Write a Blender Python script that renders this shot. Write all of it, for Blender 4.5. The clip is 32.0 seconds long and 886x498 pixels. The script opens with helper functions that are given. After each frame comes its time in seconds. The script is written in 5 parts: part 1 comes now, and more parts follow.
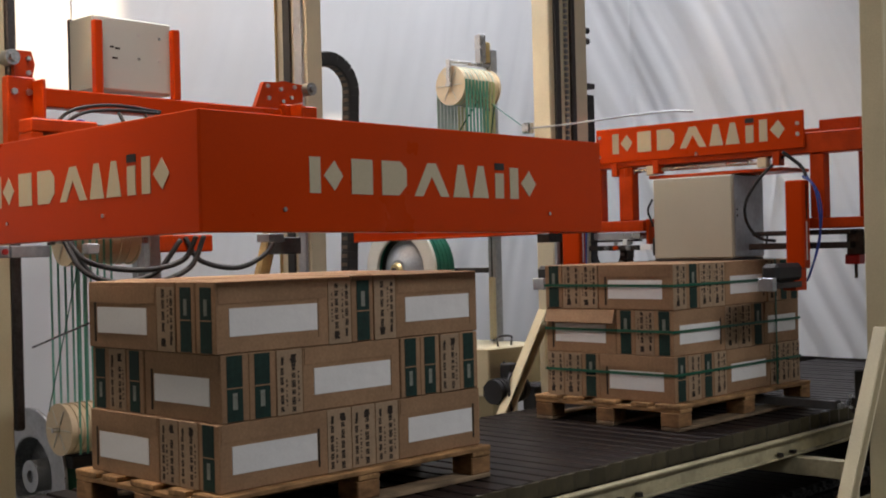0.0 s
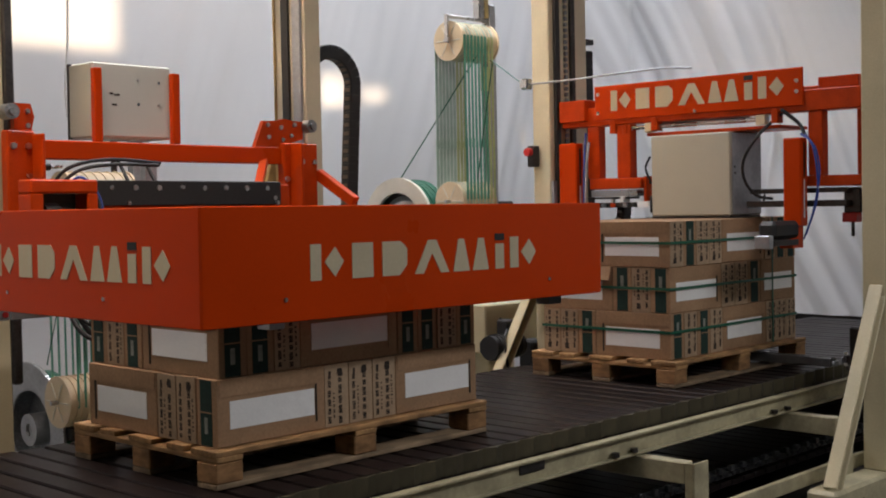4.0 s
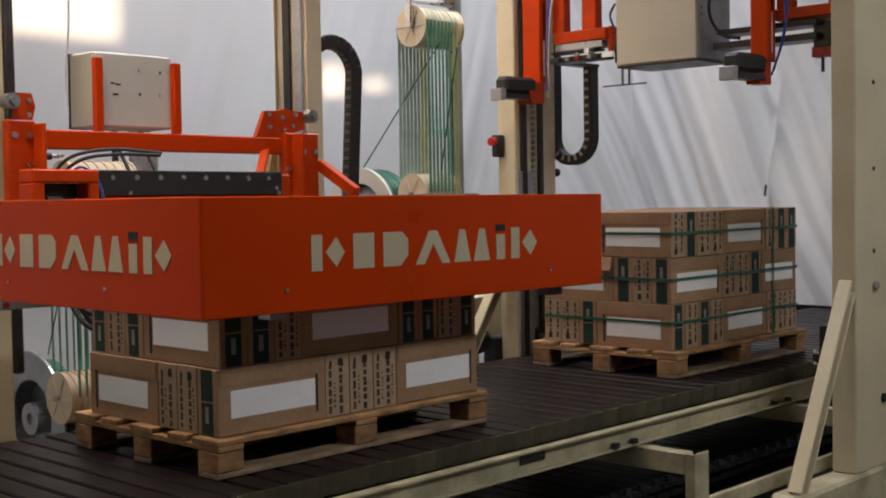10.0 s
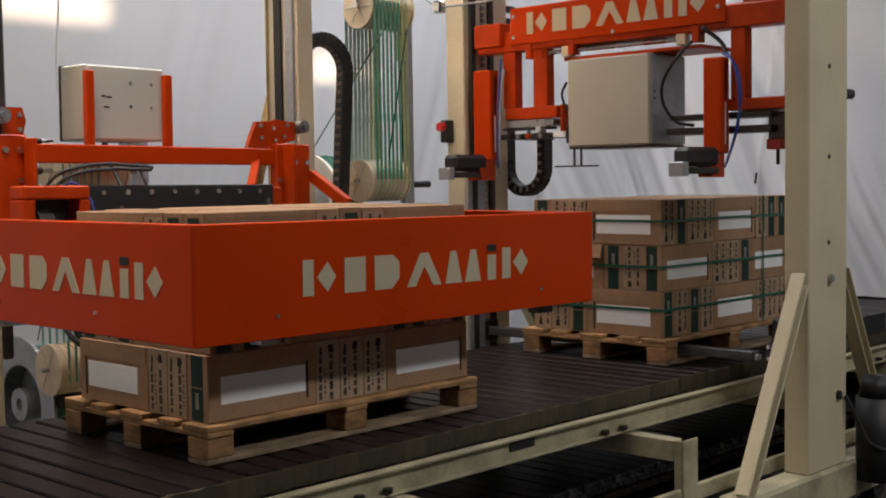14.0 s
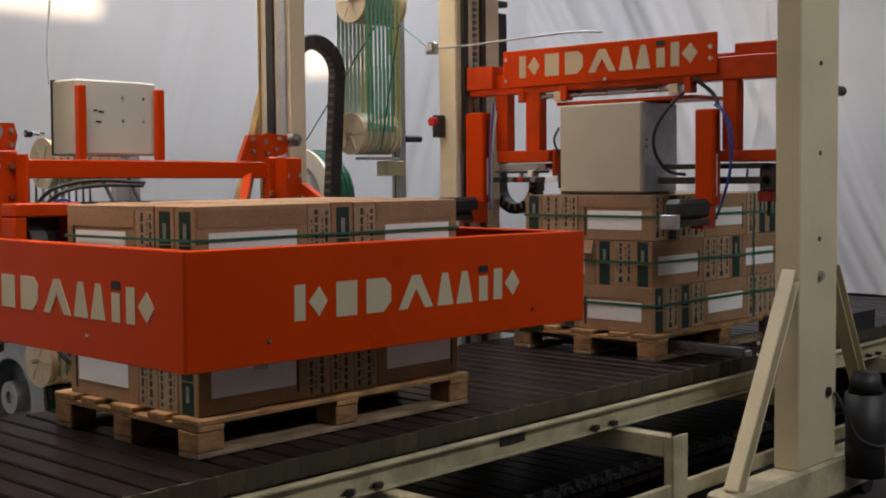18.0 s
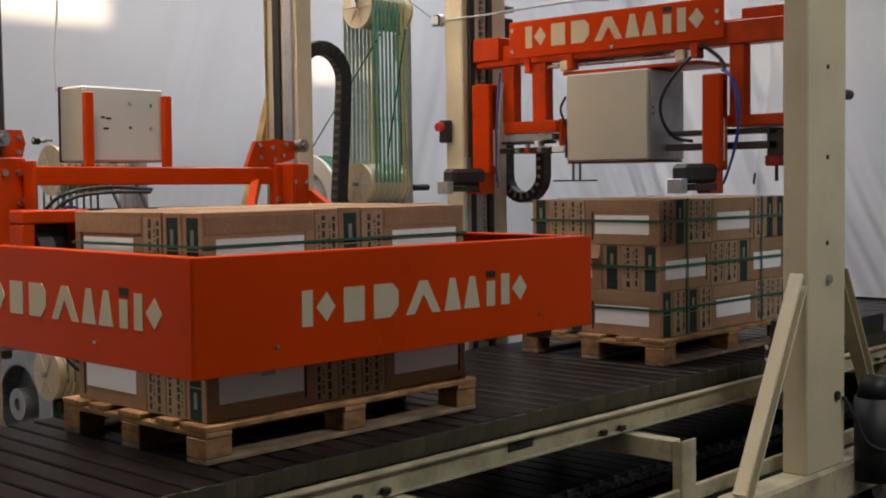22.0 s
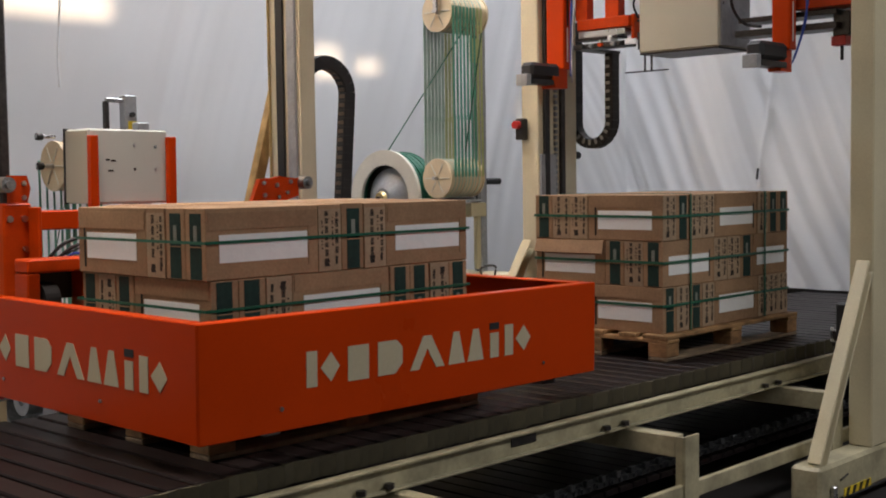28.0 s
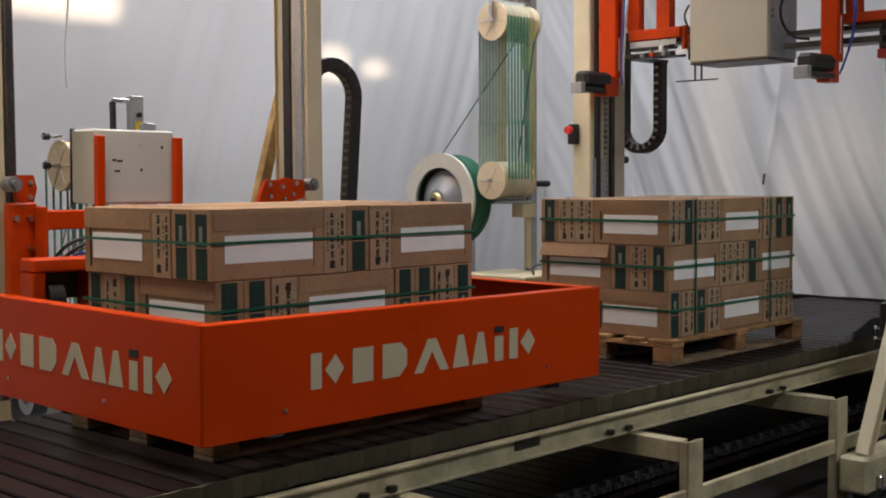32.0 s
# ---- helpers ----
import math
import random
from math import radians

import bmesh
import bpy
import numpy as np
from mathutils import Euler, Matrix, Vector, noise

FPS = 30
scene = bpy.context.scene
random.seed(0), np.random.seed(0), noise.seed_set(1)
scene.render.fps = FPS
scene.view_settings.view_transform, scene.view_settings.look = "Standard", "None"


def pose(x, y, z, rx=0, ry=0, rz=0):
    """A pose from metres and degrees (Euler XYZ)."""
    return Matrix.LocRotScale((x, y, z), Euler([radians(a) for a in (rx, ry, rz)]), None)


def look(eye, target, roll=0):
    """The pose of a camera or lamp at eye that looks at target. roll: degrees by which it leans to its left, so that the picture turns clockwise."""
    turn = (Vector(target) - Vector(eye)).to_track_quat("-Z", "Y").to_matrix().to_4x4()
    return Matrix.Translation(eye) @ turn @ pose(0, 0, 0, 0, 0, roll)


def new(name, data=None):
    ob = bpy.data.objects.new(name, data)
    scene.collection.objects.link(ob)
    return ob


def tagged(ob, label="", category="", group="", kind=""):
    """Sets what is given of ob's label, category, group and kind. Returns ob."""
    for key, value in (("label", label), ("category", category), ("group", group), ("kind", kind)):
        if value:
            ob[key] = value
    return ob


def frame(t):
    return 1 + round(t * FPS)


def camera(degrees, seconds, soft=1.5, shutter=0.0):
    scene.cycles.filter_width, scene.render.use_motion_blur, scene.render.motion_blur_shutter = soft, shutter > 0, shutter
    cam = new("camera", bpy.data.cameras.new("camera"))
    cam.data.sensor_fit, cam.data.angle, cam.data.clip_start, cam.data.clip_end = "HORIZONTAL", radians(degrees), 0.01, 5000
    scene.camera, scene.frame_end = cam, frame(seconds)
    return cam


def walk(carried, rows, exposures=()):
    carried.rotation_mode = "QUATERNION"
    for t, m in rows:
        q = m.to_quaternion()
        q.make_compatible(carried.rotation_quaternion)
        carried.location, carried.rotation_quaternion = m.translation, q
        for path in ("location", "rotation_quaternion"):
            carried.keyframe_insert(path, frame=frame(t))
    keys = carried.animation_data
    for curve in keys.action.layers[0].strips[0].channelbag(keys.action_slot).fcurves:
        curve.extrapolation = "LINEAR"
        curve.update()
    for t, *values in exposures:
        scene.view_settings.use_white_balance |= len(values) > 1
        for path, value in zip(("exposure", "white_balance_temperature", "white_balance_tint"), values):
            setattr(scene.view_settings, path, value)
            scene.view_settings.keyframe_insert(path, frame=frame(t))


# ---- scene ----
# camera: one standpoint, panned, tilted and rolled by hand
EYE = (-2.1247, -2.984, 0.8391)
cam = camera(39.68, 32.0, soft=1.95)
TURNS = [
    (0, 46.075, 0.076, -1.41), (0.5, 46.027, 0.343, -1.26), (1, 46.029, 0.611, -1.20), (1.5, 46.075, 0.873, -1.14),
    (2, 46.163, 1.204, -1.00), (2.5, 46.244, 1.427, -1.08), (3, 46.183, 1.700, -1.10), (3.5, 46.169, 1.902, -1.11),
    (4.5, 46.110, 2.400, -0.85), (4.5, 46.150, 2.340, -1.22), (5.5, 46.158, 2.637, -1.33), (6, 46.157, 2.616, -1.49),
    (6.5, 46.228, 2.570, -1.25), (7, 46.211, 2.536, -1.31), (7.5, 46.161, 2.618, -1.03), (8, 46.178, 2.604, -1.23),
    (8.5, 46.132, 2.668, -1.18), (9, 46.089, 2.625, -1.39), (9.5, 46.083, 2.565, -1.10), (10, 46.106, 2.571, -1.04),
    (10.5, 46.240, 2.603, -1.02), (11, 46.303, 2.626, -0.88), (11.5, 46.212, 2.627, -0.90), (12, 46.260, 2.655, -0.78),
    (12.5, 46.338, 2.778, -0.67), (13, 46.411, 2.952, -0.69), (13.5, 46.532, 3.074, -0.67), (14, 46.536, 3.200, -0.83),
    (14.5, 46.574, 3.277, -0.72), (16.5, 46.806, 3.446, -0.48), (17, 46.548, 3.476, -0.61), (17.5, 46.653, 3.474, -0.51),
    (18, 46.936, 3.445, -0.54), (18.5, 46.866, 3.439, -0.44), (19, 46.811, 3.406, -0.49), (19.5, 46.633, 3.313, -0.71),
    (20, 46.401, 3.233, -0.78), (20.5, 46.445, 3.202, -0.78), (21, 46.510, 3.262, -0.64), (21.5, 46.581, 3.233, -0.52),
    (22, 46.602, 3.196, -0.77), (22.5, 46.525, 3.152, -0.72), (23, 46.478, 3.160, -0.69), (23.5, 46.414, 3.203, -0.61),
    (24, 46.432, 3.200, -0.64), (24.5, 46.412, 3.206, -0.81), (25, 46.367, 3.240, -0.64), (25.5, 46.382, 3.249, -0.63),
    (27.5, 46.373, 3.393, -0.60), (28, 46.462, 3.403, -0.81), (28.5, 46.528, 3.336, -0.91), (29, 46.526, 3.324, -0.77),
    (29.5, 46.618, 3.304, -0.55), (30, 46.599, 3.246, -0.64), (30.5, 46.381, 3.196, -0.70), (31, 46.325, 3.178, -0.84),
    (31.5, 46.238, 3.207, -0.61), (32, 46.214, 3.272, -0.34)]


def aim(pan, tilt, roll):
    p, t = radians(pan), radians(tilt)
    way = Vector((math.sin(p) * math.cos(t), math.cos(p) * math.cos(t), -math.sin(t)))
    return look(EYE, Vector(EYE) + way, roll)


walk(cam, [(t, aim(p, q, r)) for t, p, q, r in TURNS])

# world: a dim sky outside the hall
world = bpy.data.worlds.new("world")
scene.world = world
world.use_nodes = True
wn = world.node_tree
sky = wn.nodes.new("ShaderNodeTexSky")
sky.sky_type = "NISHITA"
sky.sun_disc = False
sky.sun_elevation, sky.sun_rotation = radians(24), radians(150)
wn.links.new(sky.outputs[0], wn.nodes["Background"].inputs[0])
wn.nodes["Background"].inputs[1].default_value = 0.12
scene.view_settings.exposure = 0.0

FLOOR = -0.62      # hall floor; z = 0 is the top of the slat conveyor
ROOF = 4.4


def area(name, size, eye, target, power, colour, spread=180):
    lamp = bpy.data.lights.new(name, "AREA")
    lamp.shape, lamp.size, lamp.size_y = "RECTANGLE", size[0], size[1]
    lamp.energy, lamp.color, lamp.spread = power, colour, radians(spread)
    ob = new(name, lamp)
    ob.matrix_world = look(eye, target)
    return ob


# unseen lamps added to bring daylight: three in the roof, two at the infeed end (one a low warm shaft), one high over
# the back curtain
area("skylight_light", (4.4, 0.7), (2.15, -4.5, ROOF - 0.02), (2.15, -4.5, 0), 200, (1.0, 0.97, 0.95))
area("skylight_light", (5.4, 0.9), (2.9, 1.85, ROOF - 0.02), (2.9, 1.85, 0), 160, (0.945, 0.94, 0.985), 125)
area("skylight_light", (1.6, 1.4), (-0.8, 0.6, ROOF - 0.02), (-0.8, 0.6, 0), 62, (1.0, 0.86, 0.74), 88)
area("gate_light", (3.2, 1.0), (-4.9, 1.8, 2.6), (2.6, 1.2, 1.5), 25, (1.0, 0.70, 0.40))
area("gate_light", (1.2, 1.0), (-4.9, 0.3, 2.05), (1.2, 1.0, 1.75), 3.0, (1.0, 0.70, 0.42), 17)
area("window_light", (1.3, 0.8), (1.25, 3.56, 3.85), (2.6, 1.35, 0.3), 12, (1.0, 0.60, 0.26), 80)
sun = bpy.data.lights.new("sun", "SUN")
sun.energy, sun.angle, sun.color = 17.0, radians(8.0), (1.0, 0.84, 0.66)
sun_ob = new("sun", sun)
sun_ob.matrix_world = look((0, 0, 0), (-0.35, -0.80, -0.36))
# ---- materials ----
def surface(name, base, rough=0.6, metal=0.0, grain=40.0, vary=0.12, bump=0.15, stain=3.0, stain_amount=0.18, spec=0.5, per_piece=0.0):
    """A painted, wooden or plastic surface with fine grain, broad stains and a little relief."""
    m = bpy.data.materials.new(name)
    m.use_nodes = True
    nt = m.node_tree
    n, l = nt.nodes, nt.links
    b = n["Principled BSDF"]
    b.inputs["Metallic"].default_value = metal
    b.inputs["Specular IOR Level"].default_value = spec
    tc = n.new("ShaderNodeTexCoord")
    fine, broad = n.new("ShaderNodeTexNoise"), n.new("ShaderNodeTexNoise")
    fine.inputs["Scale"].default_value, fine.inputs["Detail"].default_value = grain, 4
    broad.inputs["Scale"].default_value, broad.inputs["Detail"].default_value = stain, 5
    l.new(tc.outputs["Object"], fine.inputs["Vector"])
    l.new(tc.outputs["Object"], broad.inputs["Vector"])
    a = n.new("ShaderNodeMix")
    a.data_type = "RGBA"
    dark = [c * (1 - stain_amount) for c in base]
    a.inputs["A"].default_value = (*dark, 1)
    a.inputs["B"].default_value = (*base, 1)
    ramp = n.new("ShaderNodeMapRange")
    ramp.inputs["From Min"].default_value, ramp.inputs["From Max"].default_value = 0.35, 0.6
    l.new(broad.outputs["Fac"], ramp.inputs["Value"])
    l.new(ramp.outputs["Result"], a.inputs["Factor"])
    v = n.new("ShaderNodeHueSaturation")
    mr = n.new("ShaderNodeMapRange")
    mr.inputs["From Min"].default_value, mr.inputs["From Max"].default_value = 0.3, 0.7
    mr.inputs["To Min"].default_value, mr.inputs["To Max"].default_value = 1 - vary, 1 + vary
    l.new(fine.outputs["Fac"], mr.inputs["Value"])
    value = mr.outputs["Result"]
    if per_piece:
        info = n.new("ShaderNodeObjectInfo")
        pr = n.new("ShaderNodeMapRange")
        pr.inputs["To Min"].default_value, pr.inputs["To Max"].default_value = 1 - per_piece, 1 + per_piece
        l.new(info.outputs["Random"], pr.inputs["Value"])
        mul = n.new("ShaderNodeMath")
        mul.operation = "MULTIPLY"
        l.new(value, mul.inputs[0])
        l.new(pr.outputs["Result"], mul.inputs[1])
        value = mul.outputs[0]
    l.new(value, v.inputs["Value"])
    l.new(a.outputs["Result"], v.inputs["Color"])
    l.new(v.outputs["Color"], b.inputs["Base Color"])
    rr = n.new("ShaderNodeMapRange")
    rr.inputs["To Min"].default_value, rr.inputs["To Max"].default_value = max(0.03, rough - 0.12), min(1, rough + 0.12)
    l.new(broad.outputs["Fac"], rr.inputs["Value"])
    l.new(rr.outputs["Result"], b.inputs["Roughness"])
    if bump:
        bp = n.new("ShaderNodeBump")
        bp.inputs["Strength"].default_value, bp.inputs["Distance"].default_value = bump, 0.002
        l.new(fine.outputs["Fac"], bp.inputs["Height"])
        l.new(bp.outputs["Normal"], b.inputs["Normal"])
    return m


def wooden(name, base, scale=(3, 30, 30), per_piece=0.15):
    m = surface(name, base, 0.75, 0, 1.0, 0.25, 0.3, 11.0, 0.45, 0.3, per_piece)
    nt = m.node_tree
    fine = [x for x in nt.nodes if x.bl_idname == "ShaderNodeTexNoise"][0]
    tc = [x for x in nt.nodes if x.bl_idname == "ShaderNodeTexCoord"][0]
    mp = nt.nodes.new("ShaderNodeMapping")
    mp.inputs["Scale"].default_value = scale
    nt.links.new(tc.outputs["Object"], mp.inputs["Vector"])
    nt.links.new(mp.outputs["Vector"], fine.inputs["Vector"])
    return m


M = {}
M["orange"] = surface("orange_paint", (0.50, 0.043, 0.0014), 0.30, 0, 220, 0.04, 0.03, 2.2, 0.10, 0.13)
M["orange_dull"] = surface("orange_paint_scuffed", (0.50, 0.046, 0.002), 0.36, 0, 120, 0.07, 0.06, 9, 0.22, 0.18)
M["cream"] = surface("cream_paint", (0.54, 0.48, 0.32), 0.45, 0, 150, 0.05, 0.05, 4, 0.10)
# lighter copy of the cream: the light on the rear posts, put into colour
M["cream_lit"] = surface("pale_cream_paint", (0.63, 0.58, 0.43), 0.42, 0, 150, 0.05, 0.05, 4, 0.12)
# cream darkened to paint in the dimness down low; the stains are wear
M["cream_beam"] = surface("cream_paint_worn", (0.42, 0.38, 0.25), 0.5, 0, 60, 0.10, 0.08, 7, 0.35)
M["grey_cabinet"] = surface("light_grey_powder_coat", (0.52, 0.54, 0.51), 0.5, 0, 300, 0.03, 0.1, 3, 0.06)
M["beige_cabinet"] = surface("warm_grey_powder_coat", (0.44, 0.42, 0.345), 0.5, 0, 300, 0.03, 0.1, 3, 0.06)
M["card"] = surface("brown_cardboard", (0.33, 0.208, 0.125), 0.85, 0, 90, 0.10, 0.12, 7, 0.16, 0.2, 0.10)
M["card_light"] = surface("pale_cardboard_end", (0.38, 0.275, 0.185), 0.85, 0, 90, 0.10, 0.12, 9, 0.14, 0.2, 0.08)
M["print_dark"] = surface("dark_print", (0.035, 0.028, 0.024), 0.85, 0, 60, 0.2, 0, 20, 0.2, 0.2)
M["print_green"] = surface("dark_green_print", (0.012, 0.036, 0.030), 0.7, 0, 60, 0.2, 0, 12, 0.3, 0.3)
M["print_pale"] = surface("pale_print", (0.25, 0.27, 0.24), 0.8, 0, 60, 0.2, 0, 12, 0.3, 0.3)
M["label"] = surface("white_paper_label", (0.78, 0.79, 0.80), 0.6, 0, 120, 0.03, 0.03, 5, 0.05, 0.3)
M["strap"] = surface("green_plastic_strap", (0.010, 0.105, 0.062), 0.35, 0, 200, 0.1, 0.05, 12, 0.15)
M["strap_white"] = surface("pale_worn_plastic_strap", (0.42, 0.55, 0.47), 0.4, 0, 200, 0.1, 0.05, 12, 0.15)
M["strap_pale"] = surface("pale_teal_plastic_strap", (0.15, 0.41, 0.31), 0.4, 0, 200, 0.1, 0.05, 12, 0.15)
M["strap_aged"] = surface("yellowed_plastic_strap", (0.46, 0.50, 0.24), 0.4, 0, 200, 0.1, 0.05, 12, 0.15)
M["strap_thin"] = surface("clear_green_plastic_strap", (0.10, 0.34, 0.24), 0.35, 0, 200, 0.1, 0.05, 12, 0.15)
M["slat"] = surface("dark_steel_slat", (0.0115, 0.0080, 0.0082), 0.40, 0.0, 60, 0.25, 0.1, 5, 0.35, 0.11, 0.25)
M["slat_edge"] = surface("worn_olive_slat_end", (0.070, 0.060, 0.034), 0.65, 0, 14, 0.40, 0.2, 9, 0.45, 0.4, 0.22)
M["black"] = surface("black_rubber", (0.012, 0.012, 0.014), 0.55, 0, 90, 0.2, 0.1, 8, 0.2)
M["dark_steel"] = surface("dark_oily_steel", (0.07, 0.065, 0.065), 0.4, 0.8, 80, 0.2, 0.1, 9, 0.3)
M["steel"] = surface("bright_steel", (0.55, 0.55, 0.56), 0.28, 1.0, 120, 0.08, 0.05, 8, 0.15)
M["galv"] = surface("galvanised_sheet", (0.40, 0.42, 0.45), 0.45, 0.5, 50, 0.10, 0.05, 8, 0.2)
M["lance"] = surface("grey_worn_steel", (0.13, 0.13, 0.135), 0.5, 0.3, 60, 0.12, 0.06, 9, 0.25)
M["chain"] = surface("dull_chain_steel", (0.30, 0.32, 0.34), 0.36, 0.8, 80, 0.25, 0.1, 9, 0.3)
M["dark_chain"] = surface("oily_chain_steel", (0.11, 0.115, 0.125), 0.34, 0.8, 80, 0.3, 0.1, 9, 0.4)
M["nylon"] = surface("cream_nylon_roller", (0.70, 0.58, 0.40), 0.5, 0, 120, 0.05, 0.05, 6, 0.08)
M["reel"] = surface("pale_reel_flange", (0.66, 0.63, 0.55), 0.5, 0, 120, 0.05, 0.05, 6, 0.08)
M["brass"] = surface("brass_yellow_metal", (0.62, 0.47, 0.22), 0.35, 0.6, 120, 0.1, 0.05, 8, 0.2)
M["rung_brown"] = surface("dusty_brown_chain_rung", (0.12, 0.085, 0.06), 0.6)
M["rung_grey"] = surface("grey_chain_rung", (0.30, 0.30, 0.30), 0.5)
M["red"] = surface("red_plastic", (0.55, 0.02, 0.02), 0.35)
M["yellow"] = surface("yellow_sticker", (0.75, 0.55, 0.03), 0.5)
M["blue"] = surface("blue_air_hose", (0.02, 0.05, 0.28), 0.35)
M["logo"] = surface("pale_beige_lettering_paint", (0.50, 0.44, 0.31), 0.5, 0, 120, 0.04, 0.0, 5, 0.06)
M["floor"] = surface("dark_concrete_floor", (0.045, 0.042, 0.042), 0.55, 0, 25, 0.15, 0.2, 1.5, 0.35)
M["plaster"] = surface("grey_hall_wall", (0.10, 0.095, 0.09), 0.9, 0, 25, 0.06, 0.2, 1.2, 0.12)
M["roof"] = surface("grey_roof_sheet", (0.08, 0.08, 0.085), 0.7, 0, 25, 0.06, 0.1, 1.2, 0.12)
M["wood_low"] = wooden("greyed_pallet_timber", (0.25, 0.18, 0.115), (4, 60, 60), 0.3)
M["wood_x"] = wooden("pallet_timber_lengthwise", (0.38, 0.22, 0.10), (4, 60, 60))
M["wood_y"] = wooden("pallet_timber_crosswise", (0.38, 0.22, 0.10), (60, 4, 60))
M["wood_block"] = wooden("pallet_block_timber", (0.32, 0.175, 0.08), (20, 20, 60), 0.28)
M["timber"] = wooden("yellow_pine", (0.50, 0.33, 0.14), (30, 30, 3))


def curtain_material():
    m = surface("white_curtain_fabric", (0.755, 0.77, 0.80), 0.95, 0, 260, 0.03, 0.12, 1.3, 0.06, 0.1)
    nt = m.node_tree
    b = nt.nodes["Principled BSDF"]
    tr = nt.nodes.new("ShaderNodeBsdfTranslucent")
    tr.inputs["Color"].default_value = (0.82, 0.74, 0.64, 1)
    mix = nt.nodes.new("ShaderNodeMixShader")
    mix.inputs[0].default_value = 0.30
    nt.links.new(b.outputs[0], mix.inputs[1])
    nt.links.new(tr.outputs[0], mix.inputs[2])
    nt.links.new(mix.outputs[0], nt.nodes["Material Output"].inputs["Surface"])
    return m


M["curtain"] = curtain_material()
M["frosted"] = curtain_material()


def worn_card(name):
    """Dents and soft buckling on top of the fine grain, and scuffed pale rubs."""
    nt = M[name].node_tree
    bump = [x for x in nt.nodes if x.bl_idname == "ShaderNodeBump"][0]
    tc = [x for x in nt.nodes if x.bl_idname == "ShaderNodeTexCoord"][0]
    dent = nt.nodes.new("ShaderNodeTexNoise")
    dent.inputs["Scale"].default_value, dent.inputs["Detail"].default_value = 9.0, 2
    nt.links.new(tc.outputs["Object"], dent.inputs["Vector"])
    wide = nt.nodes.new("ShaderNodeBump")
    wide.inputs["Strength"].default_value, wide.inputs["Distance"].default_value = 0.6, 0.012
    nt.links.new(dent.outputs["Fac"], wide.inputs["Height"])
    nt.links.new(wide.outputs["Normal"], bump.inputs["Normal"])


for key in ("card", "card_light", "label"):
    worn_card(key)


# ---- mesh helpers ----
BASES = {}


def thing(name, at, label, category, group="", kind=""):
    ob = new(name)
    ob.location = at
    ob.empty_display_size = 0.1
    tagged(ob, label, category, group, kind)
    BASES[ob.name] = Vector(at)
    return ob


def root_base(ob):
    while ob.parent:
        ob = ob.parent
    return BASES.get(ob.name, Vector((0, 0, 0)))


def part(name, bm, material, parent=None, label="", smooth=False):
    """Links a bmesh, drawn in world places, as one mesh under its thing."""
    if parent:
        bmesh.ops.translate(bm, verts=bm.verts, vec=-root_base(parent))
    bmesh.ops.recalc_face_normals(bm, faces=bm.faces)
    me = bpy.data.meshes.new(name)
    bm.to_mesh(me)
    bm.free()
    me.materials.append(M[material])
    if smooth:
        for p in me.polygons:
            p.use_smooth = True
    ob = new(name, me)
    if parent:
        ob.parent = parent
    if label:
        tagged(ob, label)
    return ob


def block(x0, x1, y0, y1, z0, z1, bevel=0.004, bm=None, matrix=None):
    bm = bm or bmesh.new()
    made = bmesh.ops.create_cube(bm, size=1.0)["verts"]
    s = Matrix.Translation(((x0 + x1) / 2, (y0 + y1) / 2, (z0 + z1) / 2)) @ Matrix.Diagonal((abs(x1 - x0), abs(y1 - y0), abs(z1 - z0), 1))
    bmesh.ops.transform(bm, matrix=(matrix @ s) if matrix else s, verts=made)
    if bevel:
        edges = list({e for v in made for e in v.link_edges})
        bmesh.ops.bevel(bm, geom=edges, offset=min(bevel, 0.4 * min(abs(x1 - x0), abs(y1 - y0), abs(z1 - z0))), segments=1, affect="EDGES")
    return bm


def bar(a, b, w, h, bm=None, bevel=0.003):
    """A straight bar of section w x h from a to b (h along z as far as it can)."""
    a, b = Vector(a), Vector(b)
    d = b - a
    q = d.to_track_quat("X", "Z").to_matrix().to_4x4()
    return block(-d.length / 2, d.length / 2, -w / 2, w / 2, -h / 2, h / 2, bevel, bm, Matrix.Translation((a + b) / 2) @ q)


def rod(a, b, r, seg=16, bm=None, r2=None):
    bm = bm or bmesh.new()
    a, b = Vector(a), Vector(b)
    d = b - a
    m = Matrix.Translation((a + b) / 2) @ d.to_track_quat("Z", "Y").to_matrix().to_4x4()
    bmesh.ops.create_cone(bm, cap_ends=True, segments=seg, radius1=r, radius2=r if r2 is None else r2, depth=d.length, matrix=m)
    return bm


def ring_solid(a, b, r_in, r_out, seg=40, bm=None):
    """A hollow disc or sleeve between a and b."""
    bm = bm or bmesh.new()
    a, b = Vector(a), Vector(b)
    q = (b - a).to_track_quat("Z", "Y").to_matrix()
    loops = []
    for c, r in ((a, r_in), (a, r_out), (b, r_out), (b, r_in)):
        loops.append([bm.verts.new(c + q @ Vector((r * math.cos(k * math.tau / seg), r * math.sin(k * math.tau / seg), 0))) for k in range(seg)])
    for i in range(4):
        p, o = loops[i], loops[(i + 1) % 4]
        for k in range(seg):
            bm.faces.new((p[k], p[(k + 1) % seg], o[(k + 1) % seg], o[k]))
    return bm


